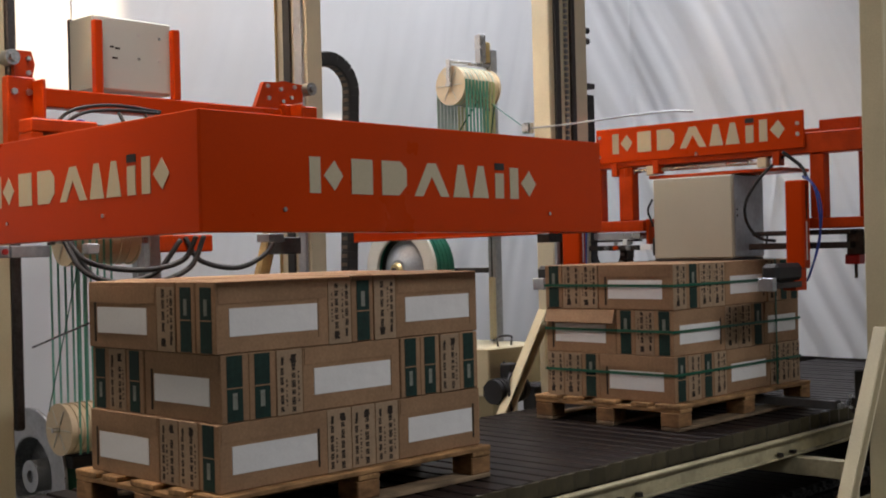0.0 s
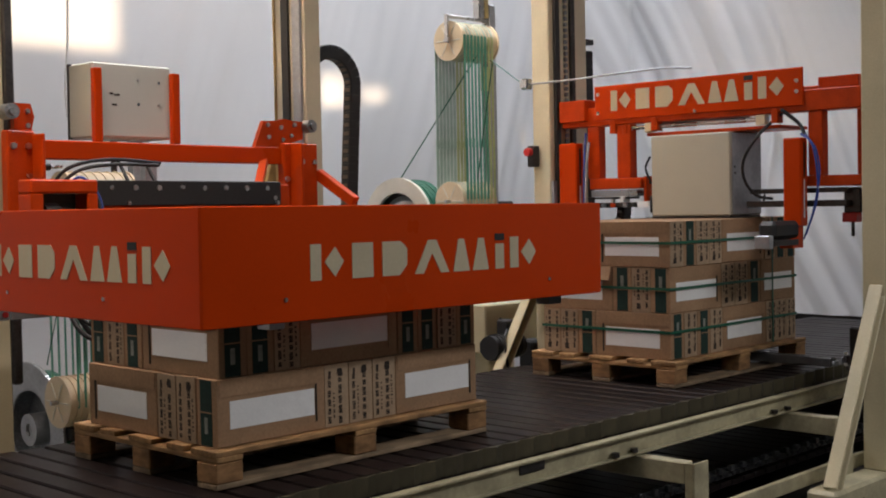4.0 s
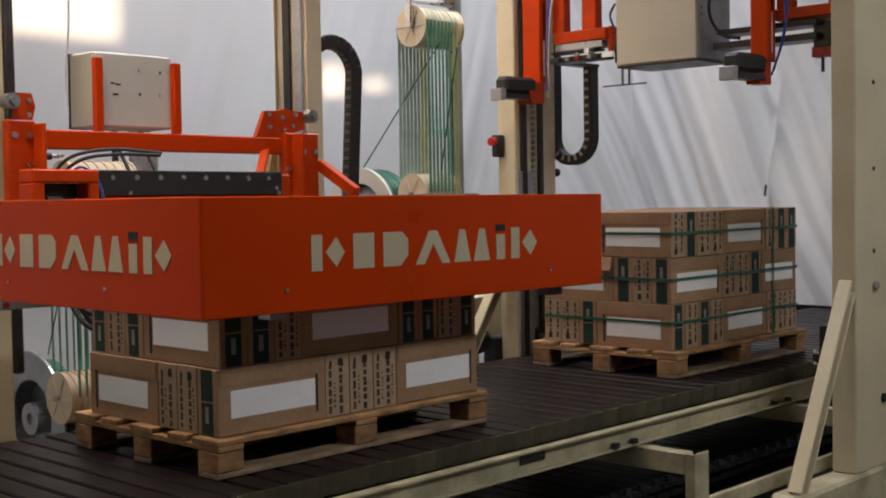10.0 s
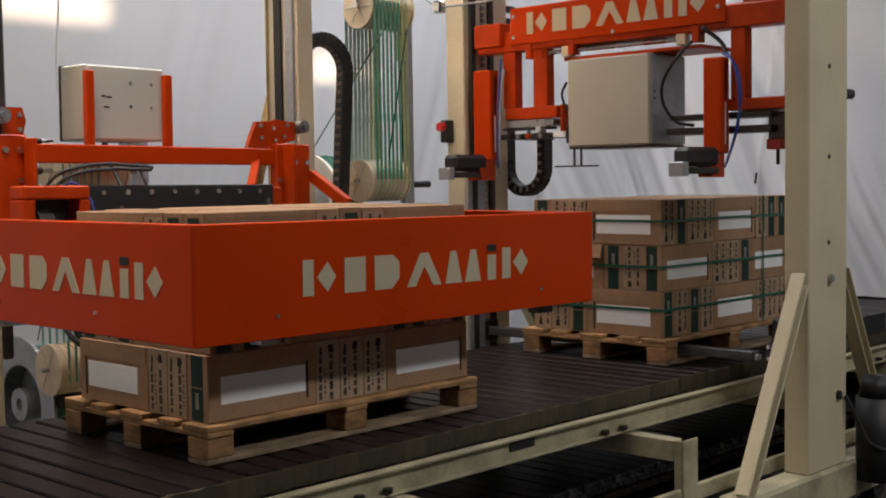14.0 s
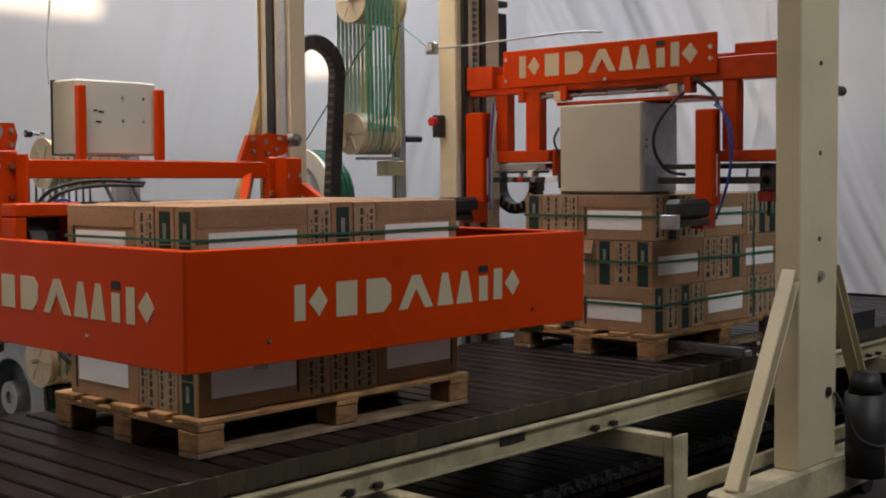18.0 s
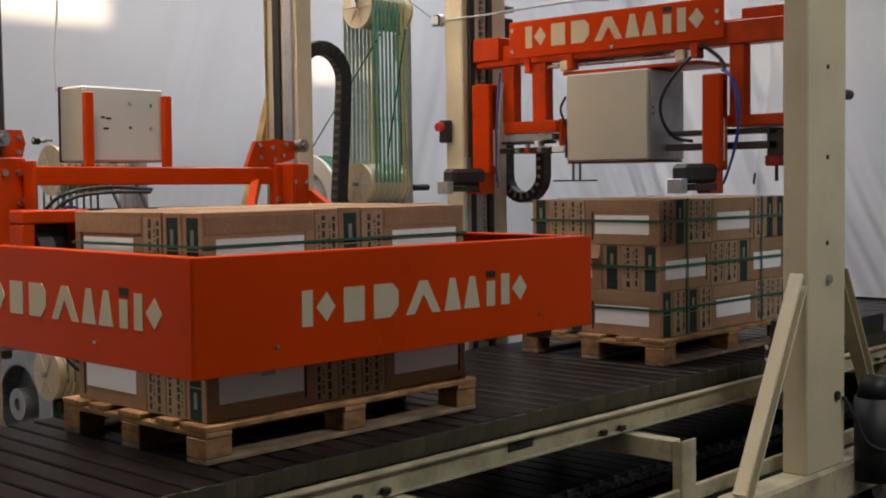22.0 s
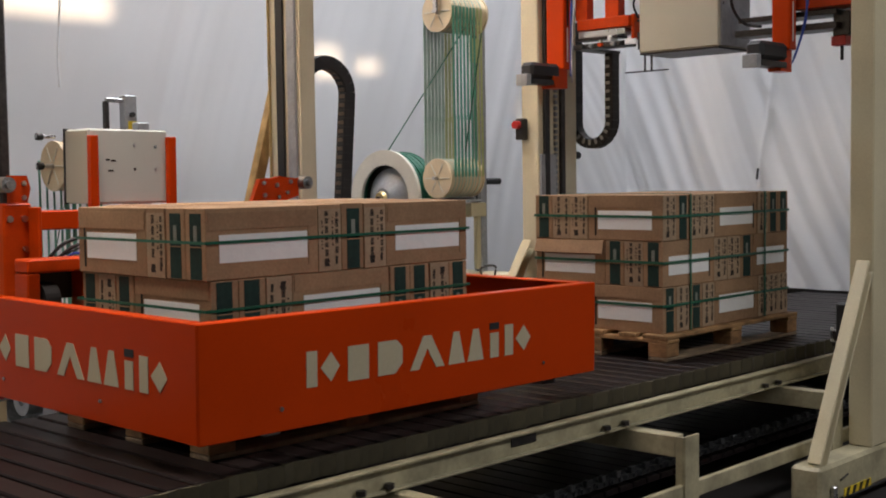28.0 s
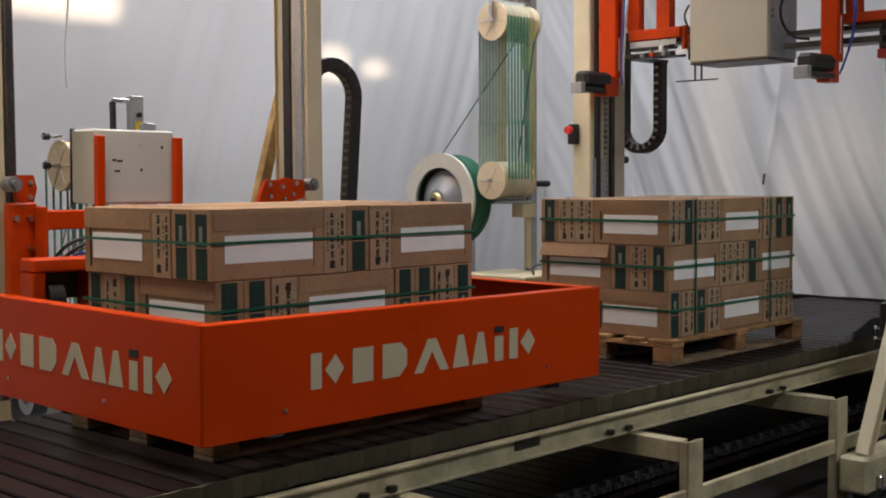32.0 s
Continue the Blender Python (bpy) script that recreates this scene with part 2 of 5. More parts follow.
def hose(points, r, seg=8, steps=10, bm=None):
    """A round hose along a smooth line through the points."""
    bm = bm or bmesh.new()
    p = [Vector(v) for v in points]
    p = [p[0] * 2 - p[1]] + p + [p[-1] * 2 - p[-2]]
    line = []
    for i in range(1, len(p) - 2):
        for k in range(steps):
            t = k / steps
            line.append(0.5 * ((2 * p[i]) + (p[i + 1] - p[i - 1]) * t + (2 * p[i - 1] - 5 * p[i] + 4 * p[i + 1] - p[i + 2]) * t * t + (3 * p[i] - p[i - 1] - 3 * p[i + 1] + p[i + 2]) * t ** 3))
    line.append(p[-2])
    loops = []
    for i, c in enumerate(line):
        d = line[min(i + 1, len(line) - 1)] - line[max(i - 1, 0)]
        q = d.to_track_quat("Z", "Y").to_matrix()
        loops.append([bm.verts.new(c + q @ Vector((r * math.cos(k * math.tau / seg), r * math.sin(k * math.tau / seg), 0))) for k in range(seg)])
    for a, b in zip(loops, loops[1:]):
        for k in range(seg):
            bm.faces.new((a[k], a[(k + 1) % seg], b[(k + 1) % seg], b[k]))
    bm.faces.new(loops[0])
    bm.faces.new(loops[-1])
    return bm


def prism(points, axis, a, b, bm=None):
    """A flat outline pushed from a to b along an axis. points: pairs in the other two axes, in order."""
    bm = bm or bmesh.new()
    def at(p, c):
        v = [p[0], p[1]]
        v.insert("xyz".index(axis), c)
        return bm.verts.new(v)
    lo, hi = [at(p, a) for p in points], [at(p, b) for p in points]
    bm.faces.new(lo)
    bm.faces.new(hi)
    n = len(points)
    for k in range(n):
        bm.faces.new((lo[k], lo[(k + 1) % n], hi[(k + 1) % n], hi[k]))
    return bm


def bolt(at, axis, r=0.012, h=0.008, bm=None):
    d = Vector([1 if c == axis[-1] else 0 for c in "xyz"]) * (-1 if axis[0] == "-" else 1)
    return rod(Vector(at), Vector(at) + d * h, r, 6, bm)
# ---- the hall ----
def structure(name, bm, material, label, smooth=False):
    return tagged(part(name, bm, material, None, "", smooth), label, "", "", "structure")


structure("floor", block(-5.4, 8.4, -6.4, 3.9, FLOOR - 0.2, FLOOR, 0), "floor", "dark worn concrete hall floor")
# unseen roof, open only where the added roof lamps sit
bm = block(-5.4, 8.4, -6.4, -4.85, ROOF, ROOF + 0.2, 0)
block(-5.4, -0.05, -4.85, -4.15, ROOF, ROOF + 0.2, 0, bm)
block(4.35, 8.4, -4.85, -4.15, ROOF, ROOF + 0.2, 0, bm)
block(-5.4, 8.4, -4.15, -0.1, ROOF, ROOF + 0.2, 0, bm)
block(-5.4, -1.6, -0.1, 1.3, ROOF, ROOF + 0.2, 0, bm)
block(0.0, 8.4, -0.1, 1.3, ROOF, ROOF + 0.2, 0, bm)
block(-5.4, 8.4, 1.3, 1.4, ROOF, ROOF + 0.2, 0, bm)
block(-5.4, 0.2, 1.4, 2.3, ROOF, ROOF + 0.2, 0, bm)
block(5.6, 8.4, 1.4, 2.3, ROOF, ROOF + 0.2, 0, bm)
block(-5.4, 8.4, 2.3, 3.9, ROOF, ROOF + 0.2, 0, bm)
structure("ceiling", bm, "roof", "unseen grey sheet roof with three openings for the added lamps")
# unseen back wall; the windows that the curtain hides are placed to throw the sun patches
bm = bmesh.new()
WINDOWS = [(-0.85, 0.5, 2.9, 4.05), (0.55, 1.95, 1.98, 4.3), (3.28, 3.62, 1.75, 2.07), (3.622, 3.98, 1.80, 2.00), (5.24, 5.38, 1.50, 1.80)]
x = -5.4
for a, b, lo, hi in WINDOWS:
    block(x, a, 3.6, 3.9, FLOOR, ROOF, 0, bm)
    block(a, b, 3.6, 3.9, FLOOR, lo, 0, bm)
    block(a, b, 3.6, 3.9, hi, ROOF, 0, bm)
    x = b
block(x, 8.4, 3.6, 3.9, FLOOR, ROOF, 0, bm)
structure("wall_north", bm, "plaster", "grey hall wall behind the curtain, with small windows")
# unseen translucent sheets, added so the sun comes through the high openings softened
structure("window_1", block(-0.85, 0.5, 3.7, 3.712, 2.9, 4.05, 0), "frosted", "unseen translucent sheet added to soften the sun")
structure("window_2", block(0.55, 1.95, 3.7, 3.712, 2.85, 4.3, 0), "frosted", "unseen translucent sheet added to soften the sun")
# unseen walls added to close the hall, kept dark against bounced light
structure("wall_east", block(8.1, 8.4, -6.4, 3.6, FLOOR, ROOF, 0), "plaster", "grey hall end wall")
structure("wall_south", block(-5.4, 8.1, -6.4, -6.1, FLOOR, ROOF, 0), "plaster", "grey hall wall")
# unseen infeed wall, left open around the added warm lamps
bm = block(-5.4, -5.1, -6.1, -0.4, FLOOR, ROOF, 0)
block(-5.4, -5.1, 3.4, 3.6, FLOOR, ROOF, 0, bm)
block(-5.4, -5.1, -0.4, 3.4, 3.2, ROOF, 0, bm)
structure("wall_west", bm, "plaster", "unseen grey hall wall with a wide opening for the added lamps")


def curtain(name, path, z0, z1, label, amp, lean, creases=(), rows=60):
    """A hanging sheet along a line on the plan, with leaning folds of uneven depth."""
    bm = bmesh.new()
    pts = [Vector(p) for p in path]
    total = sum((b - a).length for a, b in zip(pts, pts[1:]))
    n = int(total / 0.015)
    grid = []
    for j in range(rows + 1):
        v = j / rows
        z = z0 + (z1 - z0) * v
        line = []
        for i in range(n + 1):
            s = total * i / n
            r = s
            for a, b in zip(pts, pts[1:]):
                if r <= (b - a).length + 1e-6:
                    break
                r -= (b - a).length
            d = (b - a).normalized()
            p = a + d * r
            u = s + lean * (z - z0) + 0.10 * noise.noise((s * 0.6, z * 0.7, 2))
            n1 = noise.noise((u * 0.8, z * 0.22, 1))
            n2 = noise.noise((u * 1.7, z * 0.30, 9))
            broad = math.sin(u * 12.0 + 3.0 * n1)
            fold = math.sin(u * 33.0 + 5.0 * n2) * (0.55 + 0.9 * noise.noise((u * 1.1, z * 0.35, 4)))
            ridge = (1.0 - abs(math.sin(u * 7.3 + 2.5 * n1))) ** 4 * (0.5 + noise.noise((u * 0.9, z * 0.4, 7)))
            fine = math.sin(u * 74.0 + 6.0 * n1) * max(0.0, 0.25 + noise.noise((u * 2.1, z * 0.5, 6)))
            sag = noise.noise((s * 0.8, z * 0.9, 12))
            off = amp * (0.40 * broad + 0.30 * fold + 0.55 * ridge + 0.13 * fine + 1.0 * sag) * (0.6 + 0.4 * (1 - v))
            pull = 0.0
            for ss, zz, slope, up, depth in creases:
                rise = (z - zz) * up
                if rise > -0.10:
                    across = abs((s - ss) - slope * (z - zz))
                    start = min(1.0, (rise + 0.10) / 0.16)
                    pull = max(pull, start * depth * math.exp(-across / 0.025) * math.exp(-max(0.0, rise) / 0.45))
            off -= pull
            line.append(bm.verts.new((p.x - d.y * off, p.y + d.x * off, z)))
        grid.append(line)
    for a, b in zip(grid, grid[1:]):
        for k in range(n):
            bm.faces.new((a[k], a[k + 1], b[k + 1], b[k]))
    return tagged(part(name, bm, "curtain", None, "", True), label, "curtain", "", "structure")


# pulled creases that run together where the end curtain is pinned: (along, height, slope, up or down, depth)
SEAM = 2.052
CREASES = [(SEAM, 1.35, 0.06, 1, 0.045), (SEAM, 1.35, -0.42, 1, 0.036), (SEAM, 1.35, -0.75, 1, 0.020), (SEAM, 1.35, 0.16, -1, 0.050), (SEAM, 1.35, -0.42, -1, 0.030)]
curtain("backdrop_curtain", [(-5.0, 3.0), (5.25, 3.0)], FLOOR + 0.03, 2.72, "white fabric curtain hung in soft folds behind the machines", 0.015, -0.28)
curtain("backdrop_curtain_end", [(5.2, 3.08), (5.85, 2.6), (5.85, -5.9)], 0.012, 4.1, "white fabric curtain in slanting folds across the far end", 0.036, 0.45, CREASES, 130)
part("curtain_slit", prism([(1.418, 0.86), (1.430, 0.865), (1.442, 0.79), (1.430, 0.78)], "x", 5.785, 5.795), "black", bpy.data.objects["backdrop_curtain_end"], "dark slit in the seam")

# ---- slat conveyor ----
CONV = thing("slat_conveyor", (2.2, 0.45, FLOOR), "long dark steel slat conveyor on a cream painted frame", "conveyor")
Y0, Y1 = -0.200, 1.085
PITCH = 0.1
slat = part("slat", block(0.007, PITCH - 0.008, Y0 + 0.019, Y1, -0.030, 0.0, 0.005), "slat")
cap = part("slat_end", prism([(0.0005, Y0), (0.048, Y0 + 0.016), (PITCH - 0.0005, Y0), (PITCH - 0.0005, Y0 + 0.0185), (0.0005, Y0 + 0.0185)], "z", -0.062, -0.001), "slat_edge")
lug = part("return_slat", block(0.003, PITCH - 0.006, Y0 + 0.09, Y1 - 0.04, -0.455, -0.43, 0.003), "slat")
base = Vector((2.2, 0.45, FLOOR))
for proto in (slat, cap, lug):
    proto.parent = CONV
for k in range(-17, 58):
    for proto in (slat, cap, lug):
        ob = proto if k == -17 else new(proto.name.split(".")[0], proto.data)
        ob.parent = CONV
        ob.location = Vector((k * PITCH + 0.02, 0, random.uniform(-0.0012, 0.0012))) - base
for y, n in ((Y0 - 0.028, "side_beam"), (Y1 + 0.006, "side_beam")):
    bm = block(-1.9, 5.84, y + 0.004, y + 0.018, -0.150, -0.063, 0.003)
    web = part(n, bm, "cream_beam", CONV, "cream painted side channel")
    for lo, hi in ((-0.150, -0.139), (-0.075, -0.063)):
        part("beam_flange", block(-1.9, 5.84, y - 0.018 if y < 0 else y + 0.0185, y + 0.0035 if y < 0 else y + 0.042, lo, hi, 0.003), "cream_beam", web)
# black sheet added below the slats to stand in for shade in the gaps
part("bed_plate", block(-1.9, 5.84, Y0 + 0.02, Y1 - 0.01, -0.046, -0.04, 0), "black", CONV)
part("inner_beam", block(-1.9, 5.84, 0.0, 0.05, -0.14, -0.05, 0.004), "dark_steel", CONV)
part("inner_beam", block(-1.9, 5.84, 0.85, 0.90, -0.14, -0.05, 0.004), "dark_steel", CONV)
for x in (1.108, ):
    part("type_plate", block(x, x + 0.137, Y0 - 0.030, Y0 - 0.0245, -0.112, -0.070, 0.002), "dark_steel", CONV, "dark metal plate on the side channel")
for x in (-0.75, 0.47, 1.74, 2.95, 4.16, 5.4):
    part("cross_beam", block(x + 0.052, x + 0.112, -0.456, 1.05, -0.235, -0.153, 0.004), "cream_beam", CONV)
    leg = part("leg", block(x + 0.052, x + 0.152, -0.50, -0.4925, FLOOR, -0.150, 0.003), "cream_beam", CONV, "cream angle-profile steel leg")
    part("leg_flange", block(x + 0.052, x + 0.0595, -0.492, -0.457, FLOOR, -0.153, 0.002), "cream_beam", leg)
    part("leg", block(x, x + 0.14, 1.05, 1.12, FLOOR, -0.153, 0.006), "cream_beam", CONV)
    for dx in (-0.09, 0.03):
        bm = rod((x + dx, Y0 - 0.045, -0.134), (x + dx, Y0 - 0.045, -0.118), 0.017, 6)
        part("bolt", bm, "dark_steel", CONV)
part("lower_rail", block(-1.9, 5.84, -0.490, -0.470, -0.400, -0.335, 0.005), "cream_beam", CONV, "cream lower rail along the legs")
part("lower_rail", block(-1.9, 5.84, 1.06, 1.11, -0.57, -0.50, 0.005), "cream_beam", CONV)
bm = bmesh.new()
for k in range(76):
    x = -1.75 + k * 0.1
    for y in (Y0 + 0.075, Y0 + 0.125):
        prism([(x - 0.012, -0.405), (x + 0.062, -0.405), (x + 0.070, -0.392), (x + 0.062, -0.379), (x - 0.012, -0.379), (x - 0.020, -0.392)], "y", y, y + 0.006, bm)
        prism([(x + 0.038, -0.403), (x + 0.112, -0.403), (x + 0.118, -0.392), (x + 0.112, -0.381), (x + 0.038, -0.381), (x + 0.032, -0.392)], "y", y + 0.008, y + 0.013, bm)
    for xx in (x, x + 0.05):
        rod((xx, Y0 + 0.066, -0.392), (xx, Y0 + 0.147, -0.392), 0.010, 8, bm)
        rod((xx, Y0 + 0.090, -0.392), (xx, Y0 + 0.124, -0.392), 0.019, 10, bm)
    block(x + 0.012, x + 0.040, Y0 + 0.060, Y0 + 0.084, -0.379, -0.352, 0.003, bm)      # lug that carries a slat
part("end_guard", prism([(3.79, 0.002), (3.815, 0.05), (3.99, 0.10), (4.25, 0.10), (4.25, 0.002)], "y", Y0 + 0.002, Y0 + 0.014), "black", CONV, "dark steel guard at the outfeed")
part("stop_peg", block(3.67, 3.70, Y0 + 0.002, Y0 + 0.03, 0.002, 0.028, 0.003), "galv", CONV)
tagged(part("drive_chain", bm, "dark_chain", CONV, "dull steel drive chain of the return run"), kind="stuff")


# ---- pallets ----
def pallet(x, y, label):
    t = thing("pallet", (x, y, 0), label, "pallet", "pallets on the conveyor")
    L, W, H = 1.2, 0.824, 0.118
    for k, (a, b) in enumerate(((0, 0.135), (0.17, 0.265), (0.345, 0.48), (0.56, 0.655), (0.69, W))):
        part("deck_board", block(x, x + L, y + a, y + b, H - 0.018, H, 0.003), "wood_x", t)
    for a in (0, 0.55, 1.1):
        part("stringer_board", block(x + a + 0.002, x + a + 0.098, y, y + W, H - 0.036, H - 0.0185, 0.003), "wood_y", t)
        for b in (0.004, 0.36, W - 0.104):
            part("block", block(x + a, x + a + 0.1, y + b, y + b + 0.1, 0.019, H - 0.0365, 0.004), "wood_block", t)
    for b in (0.004, 0.36, W - 0.104):
        part("bottom_board", block(x, x + L, y + b, y + b + 0.1, 0.001, 0.0185, 0.003), "wood_low", t)
    return t


X2, Y2 = 2.4627, 0.0148
pallet(0, 0, "pale worn timber pallet under a full load of cartons")
pallet(X2, Y2, "reddish worn timber pallet under a strapped load of cartons")


# ---- cartons ----
CH = 0.2075
HP = 0.118


def end_print(x, y, z, side, kind, w, parent, flip):
    """Print on a narrow end. side 'f': facing -y at y; side 'l': facing -x at x; along runs w from there."""
    def patch(a, b, lo, hi, m, name, lift=0.0012):
        if flip:
            a, b, lo, hi = w - b, w - a, CH - hi, CH - lo
        if side == "f":
            bm = block(x + a, x + b, y - lift, y + 0.0005, z + lo, z + hi, 0)
        else:
            bm = block(x - lift, x + 0.0005, y + w - b, y + w - a, z + lo, z + hi, 0)
        part(name, bm, m, parent)
    if kind == "G":
        patch(w * 0.20, w * 0.76, 0.004, 0.203, "print_green", "green_panel")
        patch(w * 0.40, w * 0.56, 0.040, 0.090, "print_pale", "pale_mark", 0.0018)
        patch(w * 0.20, w * 0.76, 0.103, 0.107, "card", "seam", 0.0018)
    elif kind == "T":
        patch(w * 0.02, w * 0.98, 0.003, 0.205, "card_light", "end_panel", 0.0008)
        bm = bmesh.new()
        def stroke(a, b, lo, hi):
            if flip:
                a, b, lo, hi = w - b, w - a, CH - hi, CH - lo
            if side == "f":
                block(x + a, x + b, y - 0.0014, y + 0.0005, z + lo, z + hi, 0, bm)
            else:
                block(x - 0.0014, x + 0.0005, y + w - b, y + w - a, z + lo, z + hi, 0, bm)
        # columns of unreadable words: short strokes in clusters
        for c0, c1, low, high, tall in ((0.13, 0.27, 0.014, 0.152, 1), (0.34, 0.42, 0.030, 0.120, 0), (0.56, 0.72, 0.010, 0.150, 1), (0.79, 0.87, 0.040, 0.140, 0)):
            if not tall and random.random() < 0.35:
                continue
            zz = low
            while zz < high:
                for k in range(random.choice((3, 4, 5)) if tall else random.choice((1, 2))):
                    h = random.uniform(0.0034, 0.0056)
                    inset = random.uniform(0, 0.022)
                    stroke(w * (c0 + inset), w * (c1 - random.uniform(0, 0.022)), zz, zz + h)
                    zz += h + random.uniform(0.0006, 0.0014)
                zz += random.uniform(0.005, 0.009)
        for c, r, top in ((0.64, 0.13, 0.176), (0.22, 0.06, 0.170)):
            for k in range(4):
                a = r * random.uniform(0.6, 1.0)
                stroke(w * (c - a), w * (c + r * random.uniform(0.6, 1.0)), top - 0.012 + k * 0.0065, top - 0.012 + (k + 1) * 0.0065)
        tagged(part("printed_text", bm, "print_dark", parent), kind="stuff")


UPSIDE = [False]         # whether the cartons of the layer being stacked stand on their heads


def slide(t, front, left):
    """Cartons are stacked by hand: a little set back and askew."""
    t.location += Vector((random.uniform(0, 0.003) if left else 0, random.uniform(0, 0.0015) if front else 0, 0))
    t.rotation_euler = (0, 0, radians(random.uniform(-0.4, 0.4)))


def carton(x0, x1, y0, y1, z, front="", left="", tone="", right_first=True):
    """One carton. front / left: S = long side with a white label, G / T = printed narrow ends, '' = plain."""
    words = {"S": "brown cardboard carton with a white label", "G": "brown cardboard carton with a dark green printed end",
             "T": "brown cardboard carton with dark vertical print"}
    kinds = front + left
    label = words["S" if "S" in kinds else kinds[0]] if kinds else "plain brown cardboard tile carton"
    t = thing("carton", (x0, y0, z), label + ", stacked", "carton", "cartons on the pallets")
    j = random.uniform(-0.0016, 0.0016)
    bulge = random.uniform(0.010, 0.016) if x0 < 1.2 and z > HP + 1.5 * CH else 0.0     # top flaps of the first load stand up a little
    part("body", block(x0 + 0.001, x1 - 0.001, y0 + 0.0012 + j, y1 - 0.001, z + 0.0006, z + CH - 0.0008 + bulge, 0.003), "card", t)
    y0 += 0.0012 + j
    x0 += 0.001
    slide(t, front, left)
    if front == "S":
        w = x1 - x0
        part("label", block(x0 + w * 0.11, x0 + w * 0.89, y0 - 0.0018, y0, z + 0.053, z + 0.138, 0), "label", t, "white paper label")
        part("flap", block(x0 + w * 0.02, x1 - w * 0.02, y0 - 0.0024, y0, z + 0.152, z + CH - 0.002, 0.0004), "card", t)
        part("flap_tab", block(x0 + w * 0.90, x0 + w * 0.915, y0 - 0.0022, y0, z + 0.03, z + 0.155, 0), "print_dark" if random.random() < 0.25 else "card", t)
    elif front:
        end_print(x0, y0, z, "f", front, x1 - x0, t, UPSIDE[0])
    if left == "S":
        w = y1 - y0
        part("label", block(x0 - 0.0018, x0, y0 + w * 0.14, y0 + w * 0.86, z + 0.050, z + 0.136, 0), "label", t, "white paper label")
        if x0 > 2 and abs(z - HP - CH) < 0.01:
            part("raised_flap", prism([(x0, z + CH - 0.003), (x0 - 0.004, z + CH - 0.003), (x0 - 0.024, z + 0.145), (x0 - 0.019, z + 0.143)], "y", y0 + w * 0.01, y1 - w * 0.02), "card", t, "loose cardboard flap standing off")
        else:
            part("flap", block(x0 - 0.0024, x0, y0 + w * 0.02, y1 - w * 0.02, z + 0.150, z + CH - 0.002, 0.0004), "card", t)
        part("flap_edge", block(x0 - 0.0022, x0, y0 + w * 0.885, y0 + w * 0.905, z + 0.02, z + 0.150, 0), "print_dark", t)
    elif left:
        end_print(x0, y0, z, "l", left, y1 - y0, t, UPSIDE[0])
    return t


def layer(ox, oy, z, sx, sy, front, left):
    """front: segments from the near corner along x; left: segments from the near corner along y. A segment is 'S' or its printed ends."""
    # corner block and the run along the front; a segment may name its own length
    def spans(segs, total):
        segs = [(g, 0.0) if isinstance(g, str) else g for g in segs]
        ends = [0 if g == "S" else len(g) for g, length in segs]
        known = [length or (0.414 if e == 0 else 0.0) for (g, length), e in zip(segs, ends)]
        rest = (total - sum(known)) / max(1, sum(e for e, k in zip(ends, known) if not k))
        out, p = [], 0.0
        for (g, length), e, k in zip(segs, ends, known):
            w = k or rest * e
            out.append((g, p, p + w))
            p += w
        return out
    fs, ls = spans(front, sx), spans(left, sy)
    deep = 0.414
    if fs[0][0] == "S":        # corner cartons lie along x: their ends make the left side
        s, a, b = ls[0]
        w = (b - a) / len(s)
        for k, c in enumerate(s):
            carton(ox, ox + fs[0][2], oy + a + k * w, oy + a + (k + 1) * w, z, "S" if k == 0 else "", c)
        # far block: cartons across, the first shows its side to the left
        s, a, b = ls[1]
        n = 4
        for k in range(n):
            w = fs[0][2] / n
            carton(ox + k * w, ox + (k + 1) * w, oy + a, oy + b, z, "", "S" if k == 0 else "")
    else:                      # corner cartons lie along y: their ends make the front
        s, a, b = fs[0]
        w = (b - a) / len(s)
        for k, c in enumerate(s):
            carton(ox + a + k * w, ox + a + (k + 1) * w, oy, oy + ls[0][2], z, c, "S" if k == 0 else "")
        s, a, b = ls[1]
        w = (b - a) / len(s)
        for k, c in enumerate(s):
            carton(ox, ox + fs[0][2], oy + a + k * w, oy + a + (k + 1) * w, z, "", c)
    for s, a, b in fs[1:]:
        if s == "S":
            n = 3
            for k in range(n):
                w = sy / 2 / n
                carton(ox + a, ox + b, oy + k * w, oy + (k + 1) * w, z, "S" if k == 0 else "")
        else:
            w = (b - a) / len(s)
            for k, c in enumerate(s):
                carton(ox + a + k * w, ox + a + (k + 1) * w, oy, oy + sy / 2, z, c)
        carton(ox + a, ox + b, oy + sy / 2, oy + sy, z)


SX, SY = 1.160, 0.730
LX, LY = 0.029, 0.0374
layer(LX, LY, HP, SX, SY, [("S", 0.424), "TTT", "S"], ["GTT", "S"])
layer(LX + 0.012, LY - 0.001, HP + CH, SX - 0.020, SY, [("GGT", 0.318), ("S", 0.430), "GGTG"], ["S", "GTG"])
UPSIDE[0] = True
layer(LX, LY, HP + 2 * CH, SX, SY, [("S", 0.440), "TGT", "S"], ["GGT", "S"])
MX, MY = X2 + 0.037, Y2 + 0.046
TX = 1.146
layer(MX, MY, HP, TX, SY, [("GTGT", 0.435), ("S", 0.408), "TTT"], ["S", "GTT"])
layer(MX + 0.002, MY + 0.002, HP + CH, TX - 0.002, SY, [("S", 0.430), ("TTG", 0.366), ("S", 0.348)], ["GTG", "S"])
layer(MX, MY, HP + 2 * CH, TX, SY, [("TGTT", 0.440), ("S", 0.395), "TGG"], ["S", "TTG"])

